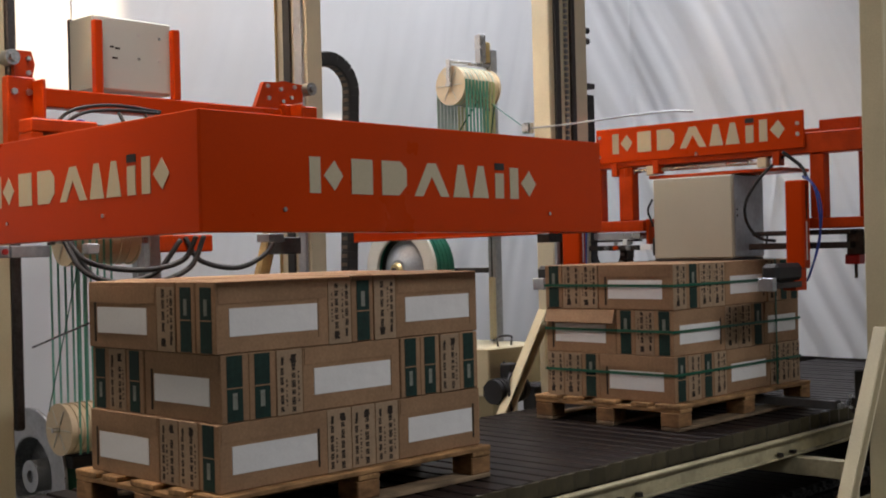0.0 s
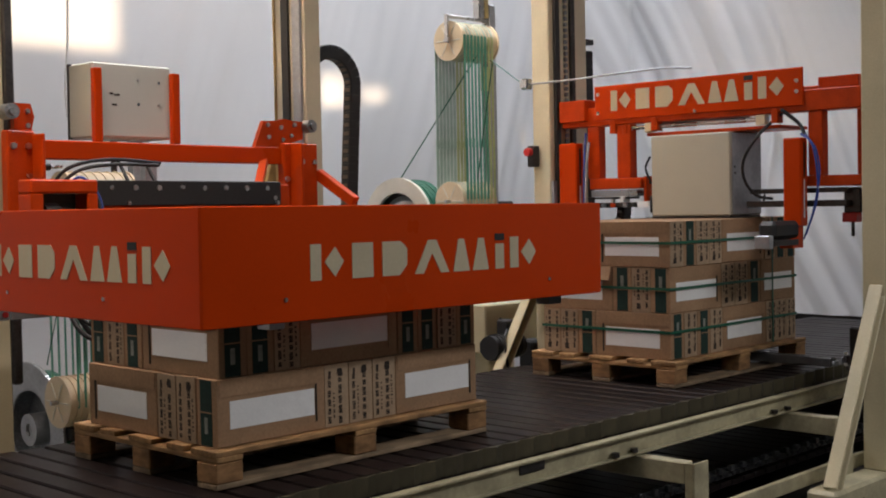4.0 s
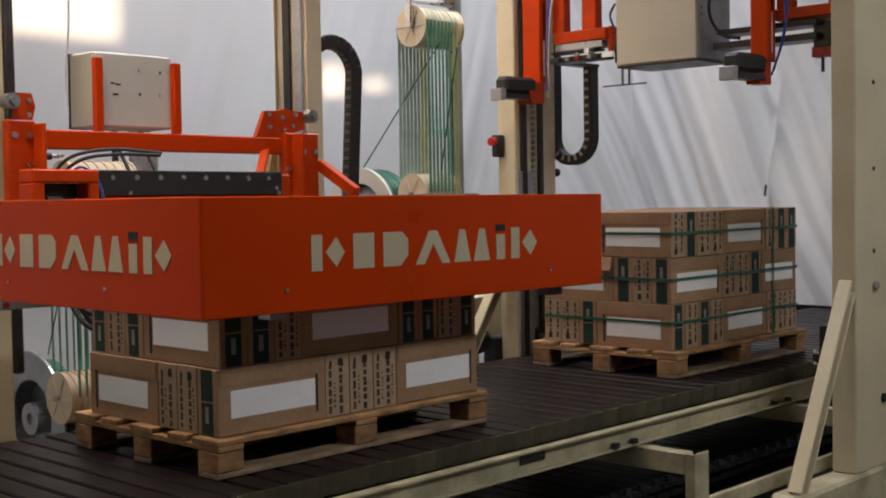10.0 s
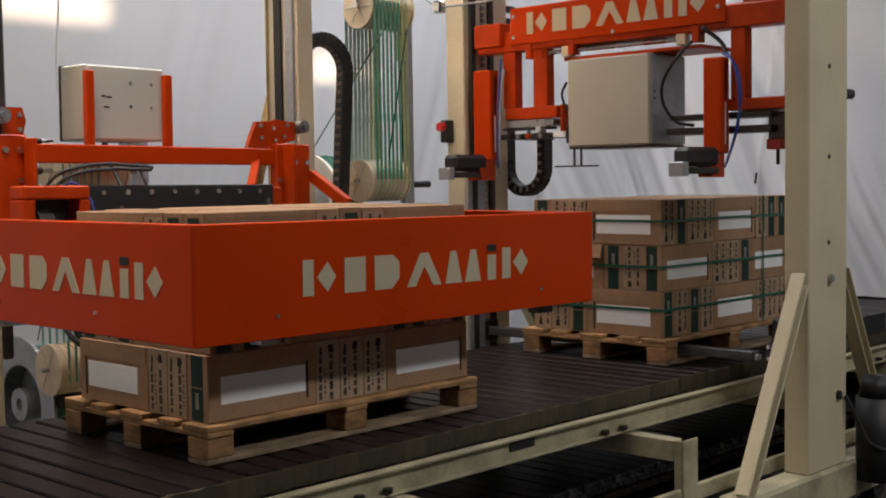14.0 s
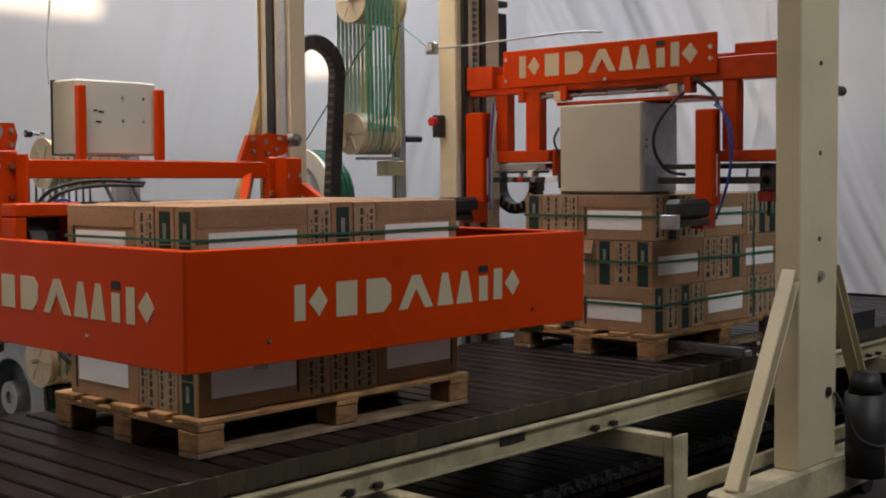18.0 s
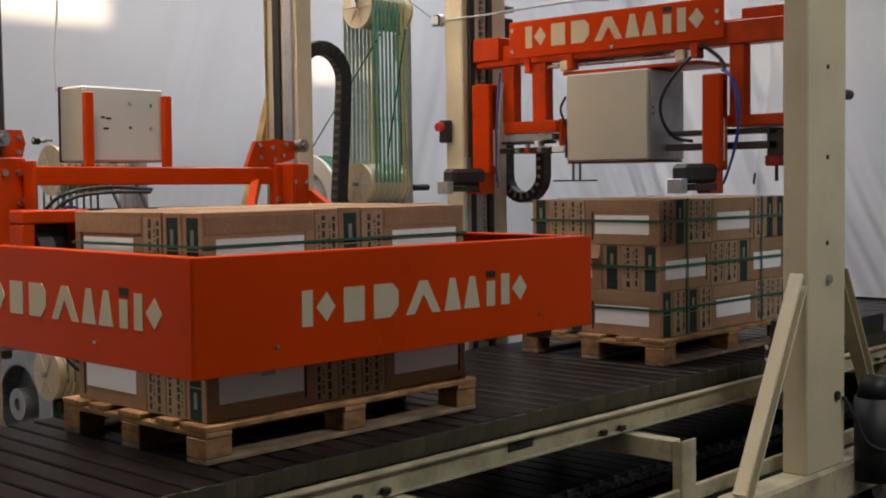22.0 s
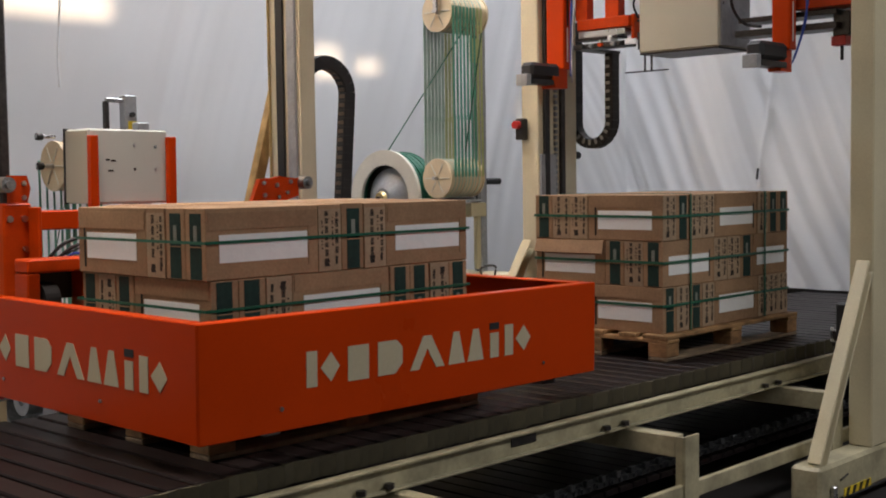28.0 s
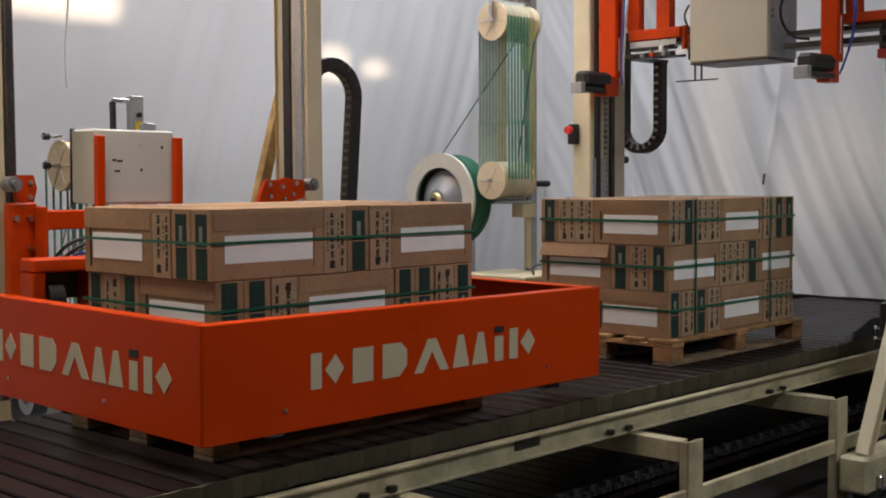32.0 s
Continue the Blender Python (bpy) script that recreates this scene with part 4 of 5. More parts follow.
for y, s in ((-0.592, 1), (1.32, 1)):
    reach, head_z = (0.46, 0.43) if y < 0 else (0.60, 0.47)
    for xa, xb in ((PX0 - 0.005, PX0 - reach), (PX1 + 0.005, PX1 + reach)):
        a, b = Vector((xa, y, head_z)), Vector((xb, y, -0.392))
        brace = part("foot_brace", bar(a, b, 0.010, 0.052), "cream", GAN, "slanting cream angle-profile foot brace")
        n = Vector((a.z - b.z, 0, b.x - a.x)).normalized() * (0.0265 if xb < xa else -0.0265)
        part("brace_flange", bar(a - n + Vector((0, -0.026, 0)), b - n + Vector((0, -0.026, 0)), 0.062, 0.008), "cream", brace)
        part("brace_flange", bar(a + n + Vector((0, -0.026, 0)), b + n + Vector((0, -0.026, 0)), 0.062, 0.008), "cream", brace)
    lo, hi = (-0.662, -0.525) if y < 0 else (1.20, 1.43)
    part("base_beam", block(2.49 - reach - 0.055, 2.83 + reach + 0.055, lo, hi, -0.555, -0.390, 0.014), "cream_beam", GAN, "cream base beam on wheels")
    for x in (2.12, 3.2):
        part("wheel", rod((x, (lo + hi) / 2 - 0.04, FLOOR + 0.06), (x, (lo + hi) / 2 + 0.04, FLOOR + 0.06), 0.06, 24), "dark_steel", GAN)
part("hazard_sticker", block(2.19, 2.45, -0.6655, -0.6622, -0.546, -0.512, 0), "yellow", GAN, "yellow and black hazard sticker")
for k in range(4):
    part("hazard_bar", prism([(2.20 + k * 0.062, -0.546), (2.225 + k * 0.062, -0.546), (2.245 + k * 0.062, -0.512), (2.22 + k * 0.062, -0.512)], "y", -0.668, -0.6656), "black", GAN)
part("limit_switch", block(2.06, 2.09, -0.687, -0.6622, -0.535, -0.475, 0.006), "steel", GAN)
part("switch_lever", bar((2.15, -0.668, -0.465), (2.22, -0.668, -0.452), 0.008, 0.008), "dark_steel", GAN)
bm = rod((2.97, -0.72, -0.48), (2.97, -0.72, -0.12), 0.085, 28)
rod((2.97, -0.72, -0.12), (2.97, -0.72, -0.03), 0.075, 28, bm, 0.055)
part("drive_motor", bm, "black", GAN, "dark drive motor on the base beam", True)
part("motor_cable", hose(((2.80, -0.66, -0.10), (2.83, -0.70, -0.2), (2.86, -0.74, -0.30), (2.95, -0.8, -0.34), (3.05, -0.82, -0.3)), 0.009), "black", GAN, "", True)
# strap lance that slides through the pallet, and its catcher on the front post
LANCE = part("strap_lance", block(2.632, 2.688, -0.318, 1.30, 0.036, 0.078, 0.004), "lance", GAN, "grey steel strap lance under the pallet deck")
part("lance_tip", block(2.640, 2.680, -0.335, -0.3182, 0.040, 0.064, 0.003), "galv", LANCE, "worn tip")
part("lance_groove", block(2.652, 2.668, -0.316, 1.29, 0.0782, 0.081, 0.001), "black", LANCE)
part("lance_guide", block(2.61, 2.71, 1.205, 1.227, 0.005, 0.11, 0.004), "dark_steel", GAN)
part("catcher", block(2.585, 2.66, -0.538, -0.43, 0.075, 0.235, 0.008), "black", GAN, "black strap catcher on the front post")
part("catcher_arm", block(2.60, 2.65, -0.430, -0.395, 0.062, 0.105, 0.004), "dark_steel", GAN)
part("catcher_pin", block(2.600, 2.608, -0.413, -0.398, 0.052, 0.118, 0.002), "label", GAN, "white pin of the catcher")
part("catcher_bracket", block(2.61, 2.65, -0.538, -0.40, 0.030, 0.050, 0.003), "dark_steel", GAN)
# emergency stop on the back post
part("stop_box", block(2.435, 2.4898, 1.30, 1.348, 1.03, 1.145, 0.006), "black", GAN)
part("stop_button", rod((2.435, 1.325, 1.11), (2.405, 1.325, 1.11), 0.022, 16), "red", GAN, "red stop button")
part("chain_bracket", block(2.8305, 2.91, 1.235, 1.29, 1.72, 1.75, 0.003), "dark_steel", GAN)
part("sensor_knob", rod((2.83, 1.25, 0.945), (2.87, 1.25, 0.945), 0.022, 12), "black", GAN)

# moving head (drawn lowered): the front plate carries the rest
HX = 2.55
HEAD = part("head_plate", block(HX, HX + 0.012, -0.230, 0.970, 1.262, 1.443, 0.004), "orange", GAN, "orange head plate with pale logo shapes")


def head(name, bm, m, label="", smooth=False):
    return part(name, bm, m, HEAD, label, smooth)


logo(HEAD, "y", HX, 0.862, -0.135, 1.308, 1.413, 0.002)
for y, z in ((0.945, 1.40), (0.945, 1.30), (-0.20, 1.33), (-0.20, 1.38), (0.35, 1.275)):
    head("bolt", bolt((HX - 0.0002, y, z), "-x", 0.010, 0.006), "steel")
head("head_beam", block(HX + 0.0125, HX + 0.11, -0.505, 1.20, 1.235, 1.335, 0.005), "orange_dull")
head("carriage_plate", block(HX - 0.02, HX + 0.1, 1.02, 1.195, 1.262, 1.378, 0.005), "orange_dull")
head("rear_beam", block(HX + 0.20, HX + 0.29, -0.46, 1.18, 1.28, 1.37, 0.005), "orange_dull")
head("rear_block", block(HX + 0.13, HX + 0.20, -0.44, -0.24, 1.335, 1.40, 0.004), "orange_dull")
head("leg", block(HX + 0.02, HX + 0.08, 0.957, 1.035, 0.955, 1.2345, 0.004), "orange_dull")
head("leg", block(HX + 0.02, HX + 0.08, 0.756, 0.843, 0.955, 1.2345, 0.004), "orange_dull")
head("leg", block(HX + 0.02, HX + 0.08, -0.316, -0.245, 0.935, 1.2345, 0.004), "orange_dull")
head("leg", block(HX + 0.22, HX + 0.28, -0.46, -0.39, 0.935, 1.2795, 0.004), "orange_dull")
head("lower_bar", block(HX, HX + 0.10, 0.68, 1.011, 0.897, 0.9545, 0.004), "orange_dull")
head("lower_bar", block(HX + 0.02, HX + 0.28, -0.505, -0.22, 0.885, 0.9345, 0.004), "orange_dull")
head("end_tab", block(HX + 0.02, HX + 0.09, 0.66, 0.679, 0.83, 0.96, 0.003), "orange_dull")
head("pin", rod((HX + 0.05, 0.66, 0.925), (HX + 0.05, 0.62, 0.925), 0.006, 8), "dark_steel")
head("slide_plate", block(HX + 0.0, HX + 0.10, 0.70, 1.0, 0.858, 0.892, 0.003), "steel", "bright slide plate")
head("slide_plate", block(HX - 0.01, HX + 0.08, 0.74, 1.02, 0.845, 0.856, 0.003), "dark_steel")
head("slide_base", block(HX - 0.01, HX + 0.10, 0.70, 1.04, 0.80, 0.826, 0.003), "dark_steel")
for y, m in ((0.96, "dark_steel"), (0.90, "chain"), (0.84, "orange_dull"), (0.76, "chain"), (0.72, "dark_steel")):
    head("slide_stud", rod((HX - 0.016, y, 0.812), (HX - 0.034, y, 0.812), 0.012, 10), m)
head("slide_block", block(HX - 0.02, HX + 0.04, 0.775, 0.80, 0.828, 0.857, 0.003), "label", "small white block")
head("chain_bracket", block(HX + 0.101, HX + 0.37, 0.99, 1.07, 0.802, 0.818, 0.003), "dark_steel")
head("slide_bolt", rod((HX + 0.02, 0.87, 0.826), (HX + 0.02, 0.87, 0.846), 0.012, 10), "steel")
head("white_tab", block(HX - 0.022, HX - 0.010, 0.62, 0.69, 0.80, 0.828, 0.002), "label", "white tab beside the slide")
head("slide_plate", block(HX + 0.05, HX + 0.20, -0.42, 0.08, 0.855, 0.878, 0.003), "dark_steel")
head("slide_plate", block(HX + 0.05, HX + 0.20, -0.42, 0.10, 0.79, 0.82, 0.003), "dark_steel")
head("slide_block", block(HX + 0.10, HX + 0.2, -0.46, -0.38, 0.76, 0.87, 0.003), "dark_steel")
head("push_plate", prism([(-0.46, 0.84), (-0.53, 0.83), (-0.53, 0.72), (-0.46, 0.78)], "x", HX + 0.12, HX + 0.16), "dark_steel")
valve = head("valve_block", block(HX + 0.10, HX + 0.16, -0.44, -0.37, 0.715, 0.76, 0.004), "red", "small red valve")
part("valve_stem", rod((HX + 0.13, -0.41, 0.715), (HX + 0.13, -0.41, 0.65), 0.008, 8), "dark_steel", HEAD)
rodp = head("guide_rod", rod((HX + 0.04, 0.86, 1.213), (HX + 0.04, -0.03, 1.213), 0.011, 14), "steel", "bright guide rod")
for y, w in ((0.79, 0.03), (0.64, 0.05), (0.0, 0.05)):
    head("rod_block", block(HX + 0.015, HX + 0.06, y - w / 2, y + w / 2, 1.185, 1.235, 0.004), "nylon" if w == 0.05 else "orange_dull")
for y in (0.86, 0.60, -0.08):
    head("hanger", block(HX + 0.005, HX + 0.06, y - 0.018, y + 0.018, 1.19, 1.262, 0.003), "orange_dull")
head("under_tray", block(HX + 0.03, HX + 0.30, -0.10, 0.66, 1.165, 1.182, 0.003), "orange_dull")
head("tie_rod", rod((HX + 0.10, 0.70, 1.225), (HX + 0.10, 0.10, 1.235), 0.014, 10), "galv")
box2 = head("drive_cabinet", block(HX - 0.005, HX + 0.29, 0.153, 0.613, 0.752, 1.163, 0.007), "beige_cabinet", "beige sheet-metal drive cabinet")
head("cabinet_side", block(HX + 0.01, HX + 0.285, 0.148, 0.1525, 0.757, 1.158, 0.002), "galv")
head("cabinet_floor", block(HX - 0.003, HX + 0.288, 0.156, 0.61, 0.742, 0.751, 0.002), "dark_steel")
for z in (0.99, 0.96):
    head("screw", bolt((HX + 0.03, 0.1478, z), "-y", 0.006, 0.003), "dark_steel")
head("cabinet_hinge", block(HX - 0.010, HX - 0.002, 0.608, 0.620, 0.77, 0.86, 0.003), "dark_steel")
head("cable", hose(((HX, 0.62, 1.06), (HX - 0.02, 0.635, 1.0), (HX, 0.62, 0.93)), 0.006), "black", "", True)
for y in (0.56, 0.60):
    head("probe", rod((HX + 0.03, y, 0.742), (HX + 0.03, y, 0.66), 0.006, 8), "dark_steel")
head("probe_bar", rod((HX + 0.03, 0.72, 0.662), (HX + 0.03, 0.46, 0.662), 0.004, 8), "dark_steel")
for y0, y1 in ((1.060, 1.178), (-0.242, -0.152)):
    a = head("clamp_arm", block(HX - 0.05, HX + 0.018, y0, y1, 0.70, 1.148 if y0 > 0 else 1.112, 0.006), "orange", "orange clamp arm with a black pad")
    head("arm_foot", prism([(HX - 0.13, 0.70), (HX, 0.70), (HX, 0.60), (HX - 0.10, 0.60)], "y", y0 + 0.015, y1 - 0.01), "orange_dull")
    head("arm_slot", block(HX - 0.022, HX - 0.008, y0 - 0.0015, y0 - 0.0002, 0.93, 1.12 if y0 > 0 else 1.09, 0), "black")
    head("arm_rail", block(HX - 0.022, HX - 0.012, y0 - 0.0015, y0 - 0.0002, 0.74, 0.92, 0), "label")
    ym = (y0 + y1) / 2
    pad = head("clamp_pad", block(2.255, HX - 0.055, ym - 0.045, ym + 0.045, 0.645, 0.728, 0.018), "black", "black rubber clamp pad")
    head("pad_plate", block(2.255, HX - 0.06, ym - 0.04, ym + 0.04, 0.615, 0.643, 0.003), "dark_steel")
    head("pad_end", block(2.215, 2.253, ym - 0.04, ym + 0.035, 0.605, 0.665, 0.003), "galv", "grey metal pad end plate")
for pts, r, m in ((((HX + 0.05, -0.12, 1.25), (HX - 0.01, -0.02, 1.15), (HX - 0.03, 0.06, 1.03), (HX, 0.08, 0.93), (HX + 0.04, 0.04, 0.85), (HX + 0.06, -0.04, 0.83)), 0.0075, "black"),
                  (((HX - 0.0, -0.22, 1.13), (HX - 0.03, -0.29, 1.08), (HX - 0.04, -0.32, 0.95), (HX - 0.03, -0.31, 0.82), (HX - 0.02, -0.25, 0.66)), 0.0055, "blue"),
                  (((HX - 0.0, -0.24, 1.13), (HX - 0.03, -0.31, 1.05), (HX - 0.04, -0.33, 0.93), (HX - 0.03, -0.29, 0.76), (HX - 0.02, -0.24, 0.64)), 0.0045, "blue"),
                  (((HX - 0.0, -0.12, 1.25), (HX + 0.02, -0.2, 1.18), (HX, -0.24, 1.12)), 0.009, "black"),
                  (((HX + 0.0, 1.03, 1.20), (HX - 0.03, 1.02, 1.05), (HX - 0.04, 1.02, 0.85), (HX - 0.03, 1.03, 0.66)), 0.006, "blue"),
                  (((HX + 0.0, 1.01, 1.15), (HX - 0.04, 1.0, 1.0), (HX - 0.04, 1.01, 0.8), (HX - 0.02, 1.03, 0.63)), 0.006, "galv")):
    head("hose", hose(pts, r), m, "blue air hose" if m == "blue" else "", True)

# strap dispenser that travels with the gantry
DX, DY = 2.277, 1.766
cabinet = part("dispenser_cabinet", block(2.185, 2.66, 1.45, 1.95, 0.02, 0.285, 0.008), "cream", GAN, "cream dispenser cabinet on a steel foot")
part("cabinet_mark", hose(((2.300, 1.448, 0.205), (2.318, 1.446, 0.190), (2.316, 1.446, 0.165), (2.296, 1.447, 0.160)), 0.006), "black", cabinet, "small black hook", True)
part("wire_handle", hose(((2.32, 1.50, 0.285), (2.32, 1.50, 0.335), (2.43, 1.50, 0.335), (2.43, 1.50, 0.285)), 0.006, 8, 6), "dark_steel", cabinet, "", True)
part("foot_post", block(2.40, 2.62, 1.62, 1.90, -0.33, 0.0195, 0.006), "cream", GAN)
part("base_plate", block(2.0, 2.85, 1.44, 1.96, -0.555, -0.3305, 0.006), "cream", GAN)
motor = part("feed_motor", rod((2.12, 1.37, 0.062), (2.36, 1.37, 0.062), 0.066, 24), "black", GAN, "black finned feed motor")
for k in range(7):
    part("fin", ring_solid((2.15 + k * 0.028, 1.37, 0.062), (2.158 + k * 0.028, 1.37, 0.062), 0.060, 0.072, 24), "black", motor)
part("terminal_box", block(2.225, 2.305, 1.33, 1.41, 0.125, 0.205, 0.006), "black", motor)
part("motor_cable", hose(((2.24, 1.34, 0.16), (2.17, 1.30, 0.12), (2.16, 1.28, 0.0), (2.19, 1.28, -0.12), (2.22, 1.30, -0.30)), 0.008), "black", motor, "", True)
part("motor_bracket", block(2.13, 2.35, 1.40, 1.45, 0.03, 0.09, 0.004), "dark_steel", motor)
part("feed_unit", block(2.45, 2.575, 1.34, 1.449, -0.085, 0.075, 0.014), "black", GAN, "black feed unit")
for x in (2.415, 2.53):
    part("feed_foot", block(x, x + 0.045, 1.345, 1.385, -0.115, -0.087, 0.004), "label", GAN)
part("dispenser_post", block(2.585, 2.64, DY - 0.03, DY + 0.03, -0.33, 1.98, 0.004), "galv", GAN, "galvanised dispenser post")
part("post_slots", block(2.5835, 2.5848, DY - 0.005, DY + 0.005, 0.2, 1.9, 0), "black", GAN)
part("post_wood", block(2.55, 2.584, DY - 0.03, DY + 0.0, 0.30, 0.66, 0.004), "cream", GAN)
part("paint_tape", block(2.50, 2.5835, DY - 0.036, DY - 0.0305, 1.48, 1.62, 0.001), "strap_aged", GAN, "faded yellow tape on the post")
part("spool_arm", block(2.25, 2.60, DY - 0.02, DY + 0.0, 1.875, 1.893, 0.003), "steel", GAN)
part("spool_arm", block(2.235, 2.252, DY - 0.03, DY + 0.0, 1.74, 1.893, 0.003), "steel", GAN)
part("post_head", block(2.50, 2.545, DY - 0.03, DY + 0.02, 1.893, 2.06, 0.004), "steel", GAN)
part("post_head", block(2.548, 2.583, DY - 0.03, DY + 0.02, 1.90, 2.02, 0.004), "brass", GAN)
roller(GAN, DX, DY, 1.749, 0.29, 0.112)
DANCER_ROLLER = roller(GAN, DX - 0.015, DY, 0.852, 0.26, 0.110)
part("roller_tray", block(DX + 0.03, DX + 0.26, DY - 0.08, DY + 0.02, 0.716, 0.730, 0.003), "galv", DANCER_ROLLER, "grey tray under the roller")
part("post_clamp", block(2.47, 2.60, DY - 0.06, DY + 0.03, 0.63, 0.71, 0.004), "cream", DANCER_ROLLER, "cream clamp on the post")
part("handle", rod((2.641, DY - 0.02, 0.83), (2.76, DY - 0.02, 0.83), 0.018, 14), "black", DANCER_ROLLER)
for k in range(8):
    for z, x, r, holder in ((1.749, DX + 0.026 + k * 0.030, 0.1125, GAN), (0.852, DX + 0.012 + k * 0.028, 0.1105, DANCER_ROLLER)):
        part("strap_winding", ring_solid((x, DY, z), (x + 0.005 + 0.003 * (k % 2), DY, z), r - 0.004, r - 0.001, 30), "strap_white", holder)
for k in range(9):
    xx = DX + 0.005 + k * 0.0285
    for dy, w, m in ((-0.1125, 0.0085, "strap_thin" if k < 7 else "strap_aged"), (0.108, 0.011, "strap_white" if k < 6 else "strap_aged")):
        part("strap_run", block(xx - w, xx + w, DY + dy - 0.001, DY + dy + 0.001, 1.15, 1.775, 0), m, GAN)
        part("strap_run", block(xx - w, xx + w, DY + dy * 1.03 - 0.001, DY + dy * 1.03 + 0.001, 0.86, 1.20, 0), m, DANCER_ROLLER)
part("strap_run", bar((DX + 0.09, DY - 0.117, 1.655), (2.235, 2.14, 0.985), 0.003, 0.008), "strap", GAN)
part("strap_run", bar((DX + 0.235, DY - 0.114, 1.64), (DX + 0.085, DY - 0.118, 0.97), 0.003, 0.010), "strap", GAN)
part("feed_strap", bar((2.45, 1.385, 1.49), (2.50, DY - 0.09, 1.66), 0.010, 0.003), "strap", HEAD)
for z in (2.05, 1.99):
    part("sensor_knob", rod((2.83, 1.25, z), (2.87, 1.25, z), 0.018, 12), "black", GAN)
part("reel_stand", block(2.46, 2.51, 2.12, 2.18, -0.555, 0.745, 0.004), "galv", GAN, "grey post that carries the reel")
part("reel_foot", block(2.38, 2.59, 1.9605, 2.24, -0.555, -0.50, 0.005), "cream", GAN)
part("reel_bracket", bar((2.50, 2.115, 0.70), (2.60, DY + 0.031, 0.70), 0.03, 0.03), "dark_steel", GAN)
reel(GAN, 2.22, 2.15, 0.711, 0.283, 0.17)
# strap guide over to the head
guide = part("strap_clamp", block(2.44, 2.4895, 1.34, 1.40, 1.455, 1.515, 0.008), "steel", HEAD, "bright strap guide clamp")
part("guide_tube", hose(((2.47, 1.37, 1.485), (2.47, 1.1, 1.483), (2.5, 0.75, 1.495), (2.53, 0.5, 1.50), (2.54, 0.36, 1.488)), 0.0055), "galv", HEAD, "thin steel strap guide tube", True)

# ---- cable chains, in single links ----
def link_mesh(name, w, length, depth):
    bm = block(-depth / 2, depth / 2, -w / 2, w / 2, -length * 0.58, length * 0.56, 0.005)
    return part(name, bm, "black")


def rung_mesh(w, depth, m, inner):
    """Cross bar of a link, on the inner face of the bend or on its open side."""
    if inner:
        return part("rung", block(-depth / 2 - 0.003, -depth / 2 + 0.002, -w * 0.34, w * 0.34, -0.011, 0.008, 0.002), m)
    return part("rung", block(-depth * 0.16, depth * 0.40, -w / 2 - 0.003, w / 2 + 0.003, -0.010, 0.007, 0.002), m)


LINK = 0.045
CHAIN1 = thing("cable_chain", (2.05, 1.80, 0.2), "black plastic cable chain beside the cream column", "cable chain")
CHAIN2 = thing("cable_chain", (2.75, 1.03, 0.6), "black plastic cable chain hanging from the strapping head", "cable chain")
LINKS1, LINKS2 = [], []
proto1 = link_mesh("chain_link", 0.064, LINK, 0.070)
proto2 = link_mesh("chain_link", 0.07, LINK, 0.054)
rung1, rung2 = rung_mesh(0.064, 0.070, "rung_brown", True), rung_mesh(0.07, 0.054, "rung_grey", False)
for links, proto, rung, holder, count in ((LINKS1, proto1, rung1, CHAIN1, 51), (LINKS2, proto2, rung2, CHAIN2, 29)):
    for k in range(count):
        ob = proto if k == 0 else new("chain_link", proto.data)
        ob.parent = holder
        links.append(ob)
        r = rung if k == 0 else new("rung", rung.data)
        r.parent = ob


def over_chain(s, lift):
    """Arched chain of the ring machine: s along it from its fixed foot; lift of the ring from its middle stop."""
    zc, r, foot = 1.465 + lift / 2, 0.16, 0.20
    up = zc - foot
    top = 2.200 - 0.06 * max(0.0, lift)                 # the rising run leans out a little
    slope = (top - 2.115) / up
    if s < up:
        return pose(2.115 + slope * s, 1.80, foot + s, 0, math.degrees(slope), 0)
    if s < up + math.pi * r:
        a = (s - up) / r
        return pose(top - r + r * math.cos(a), 1.80, zc + r * math.sin(a), 0, -math.degrees(a), 0)
    return pose(top - 2 * r, 1.80, zc - (s - up - math.pi * r), 0, 180, 0)


def under_chain(s, drop):
    """Hanging chain of the gantry: s along it from the head's end; drop = head's height over its low stop."""
    r = 0.125
    zb = 0.785 + drop / 2            # centre of the bend
    top = 0.80 + drop
    down = top - zb
    if s < down:
        return pose(2.87, 1.014, top - s, 0, 0, 90)
    if s < down + math.pi * r:
        a = (s - down) / r
        return pose(2.87, 1.139 - r * math.cos(a), zb - r * math.sin(a)) @ pose(0, 0, 0, math.degrees(a), 0, 0) @ pose(0, 0, 0, 0, 0, 90)
    return pose(2.87, 1.139 + r, zb + (s - down - math.pi * r)) @ pose(0, 0, 0, 180, 0, 0) @ pose(0, 0, 0, 0, 0, 90)


# ---- straps ----
def strap_loop(x0, x1, y0, y1, z, label):
    t = thing("strap", (x0, y0, z), label, "strap", "straps round the loads")
    w = 0.006
    part("strap_side", block(x0 - 0.0032, x1 + 0.003, y0 - 0.0034, y0 - 0.0022, z - w, z + w, 0), "strap", t)
    part("strap_side", block(x0 - 0.0032, x1 + 0.003, y1 + 0.002, y1 + 0.003, z - w, z + w, 0), "strap", t)
    part("strap_side", block(x0 - 0.0044, x0 - 0.0032, y0 - 0.0034, y1 + 0.003, z - w, z + w, 0), "strap", t)
    part("strap_side", block(x1 + 0.002, x1 + 0.003, y0 - 0.0022, y1 + 0.002, z - w, z + w, 0), "strap", t)
    return t


for z in (0.643, 0.437, 0.243):
    strap_loop(MX, MX + TX, MY - 0.001, MY + SY, z, "green plastic strap tight round the carton load")


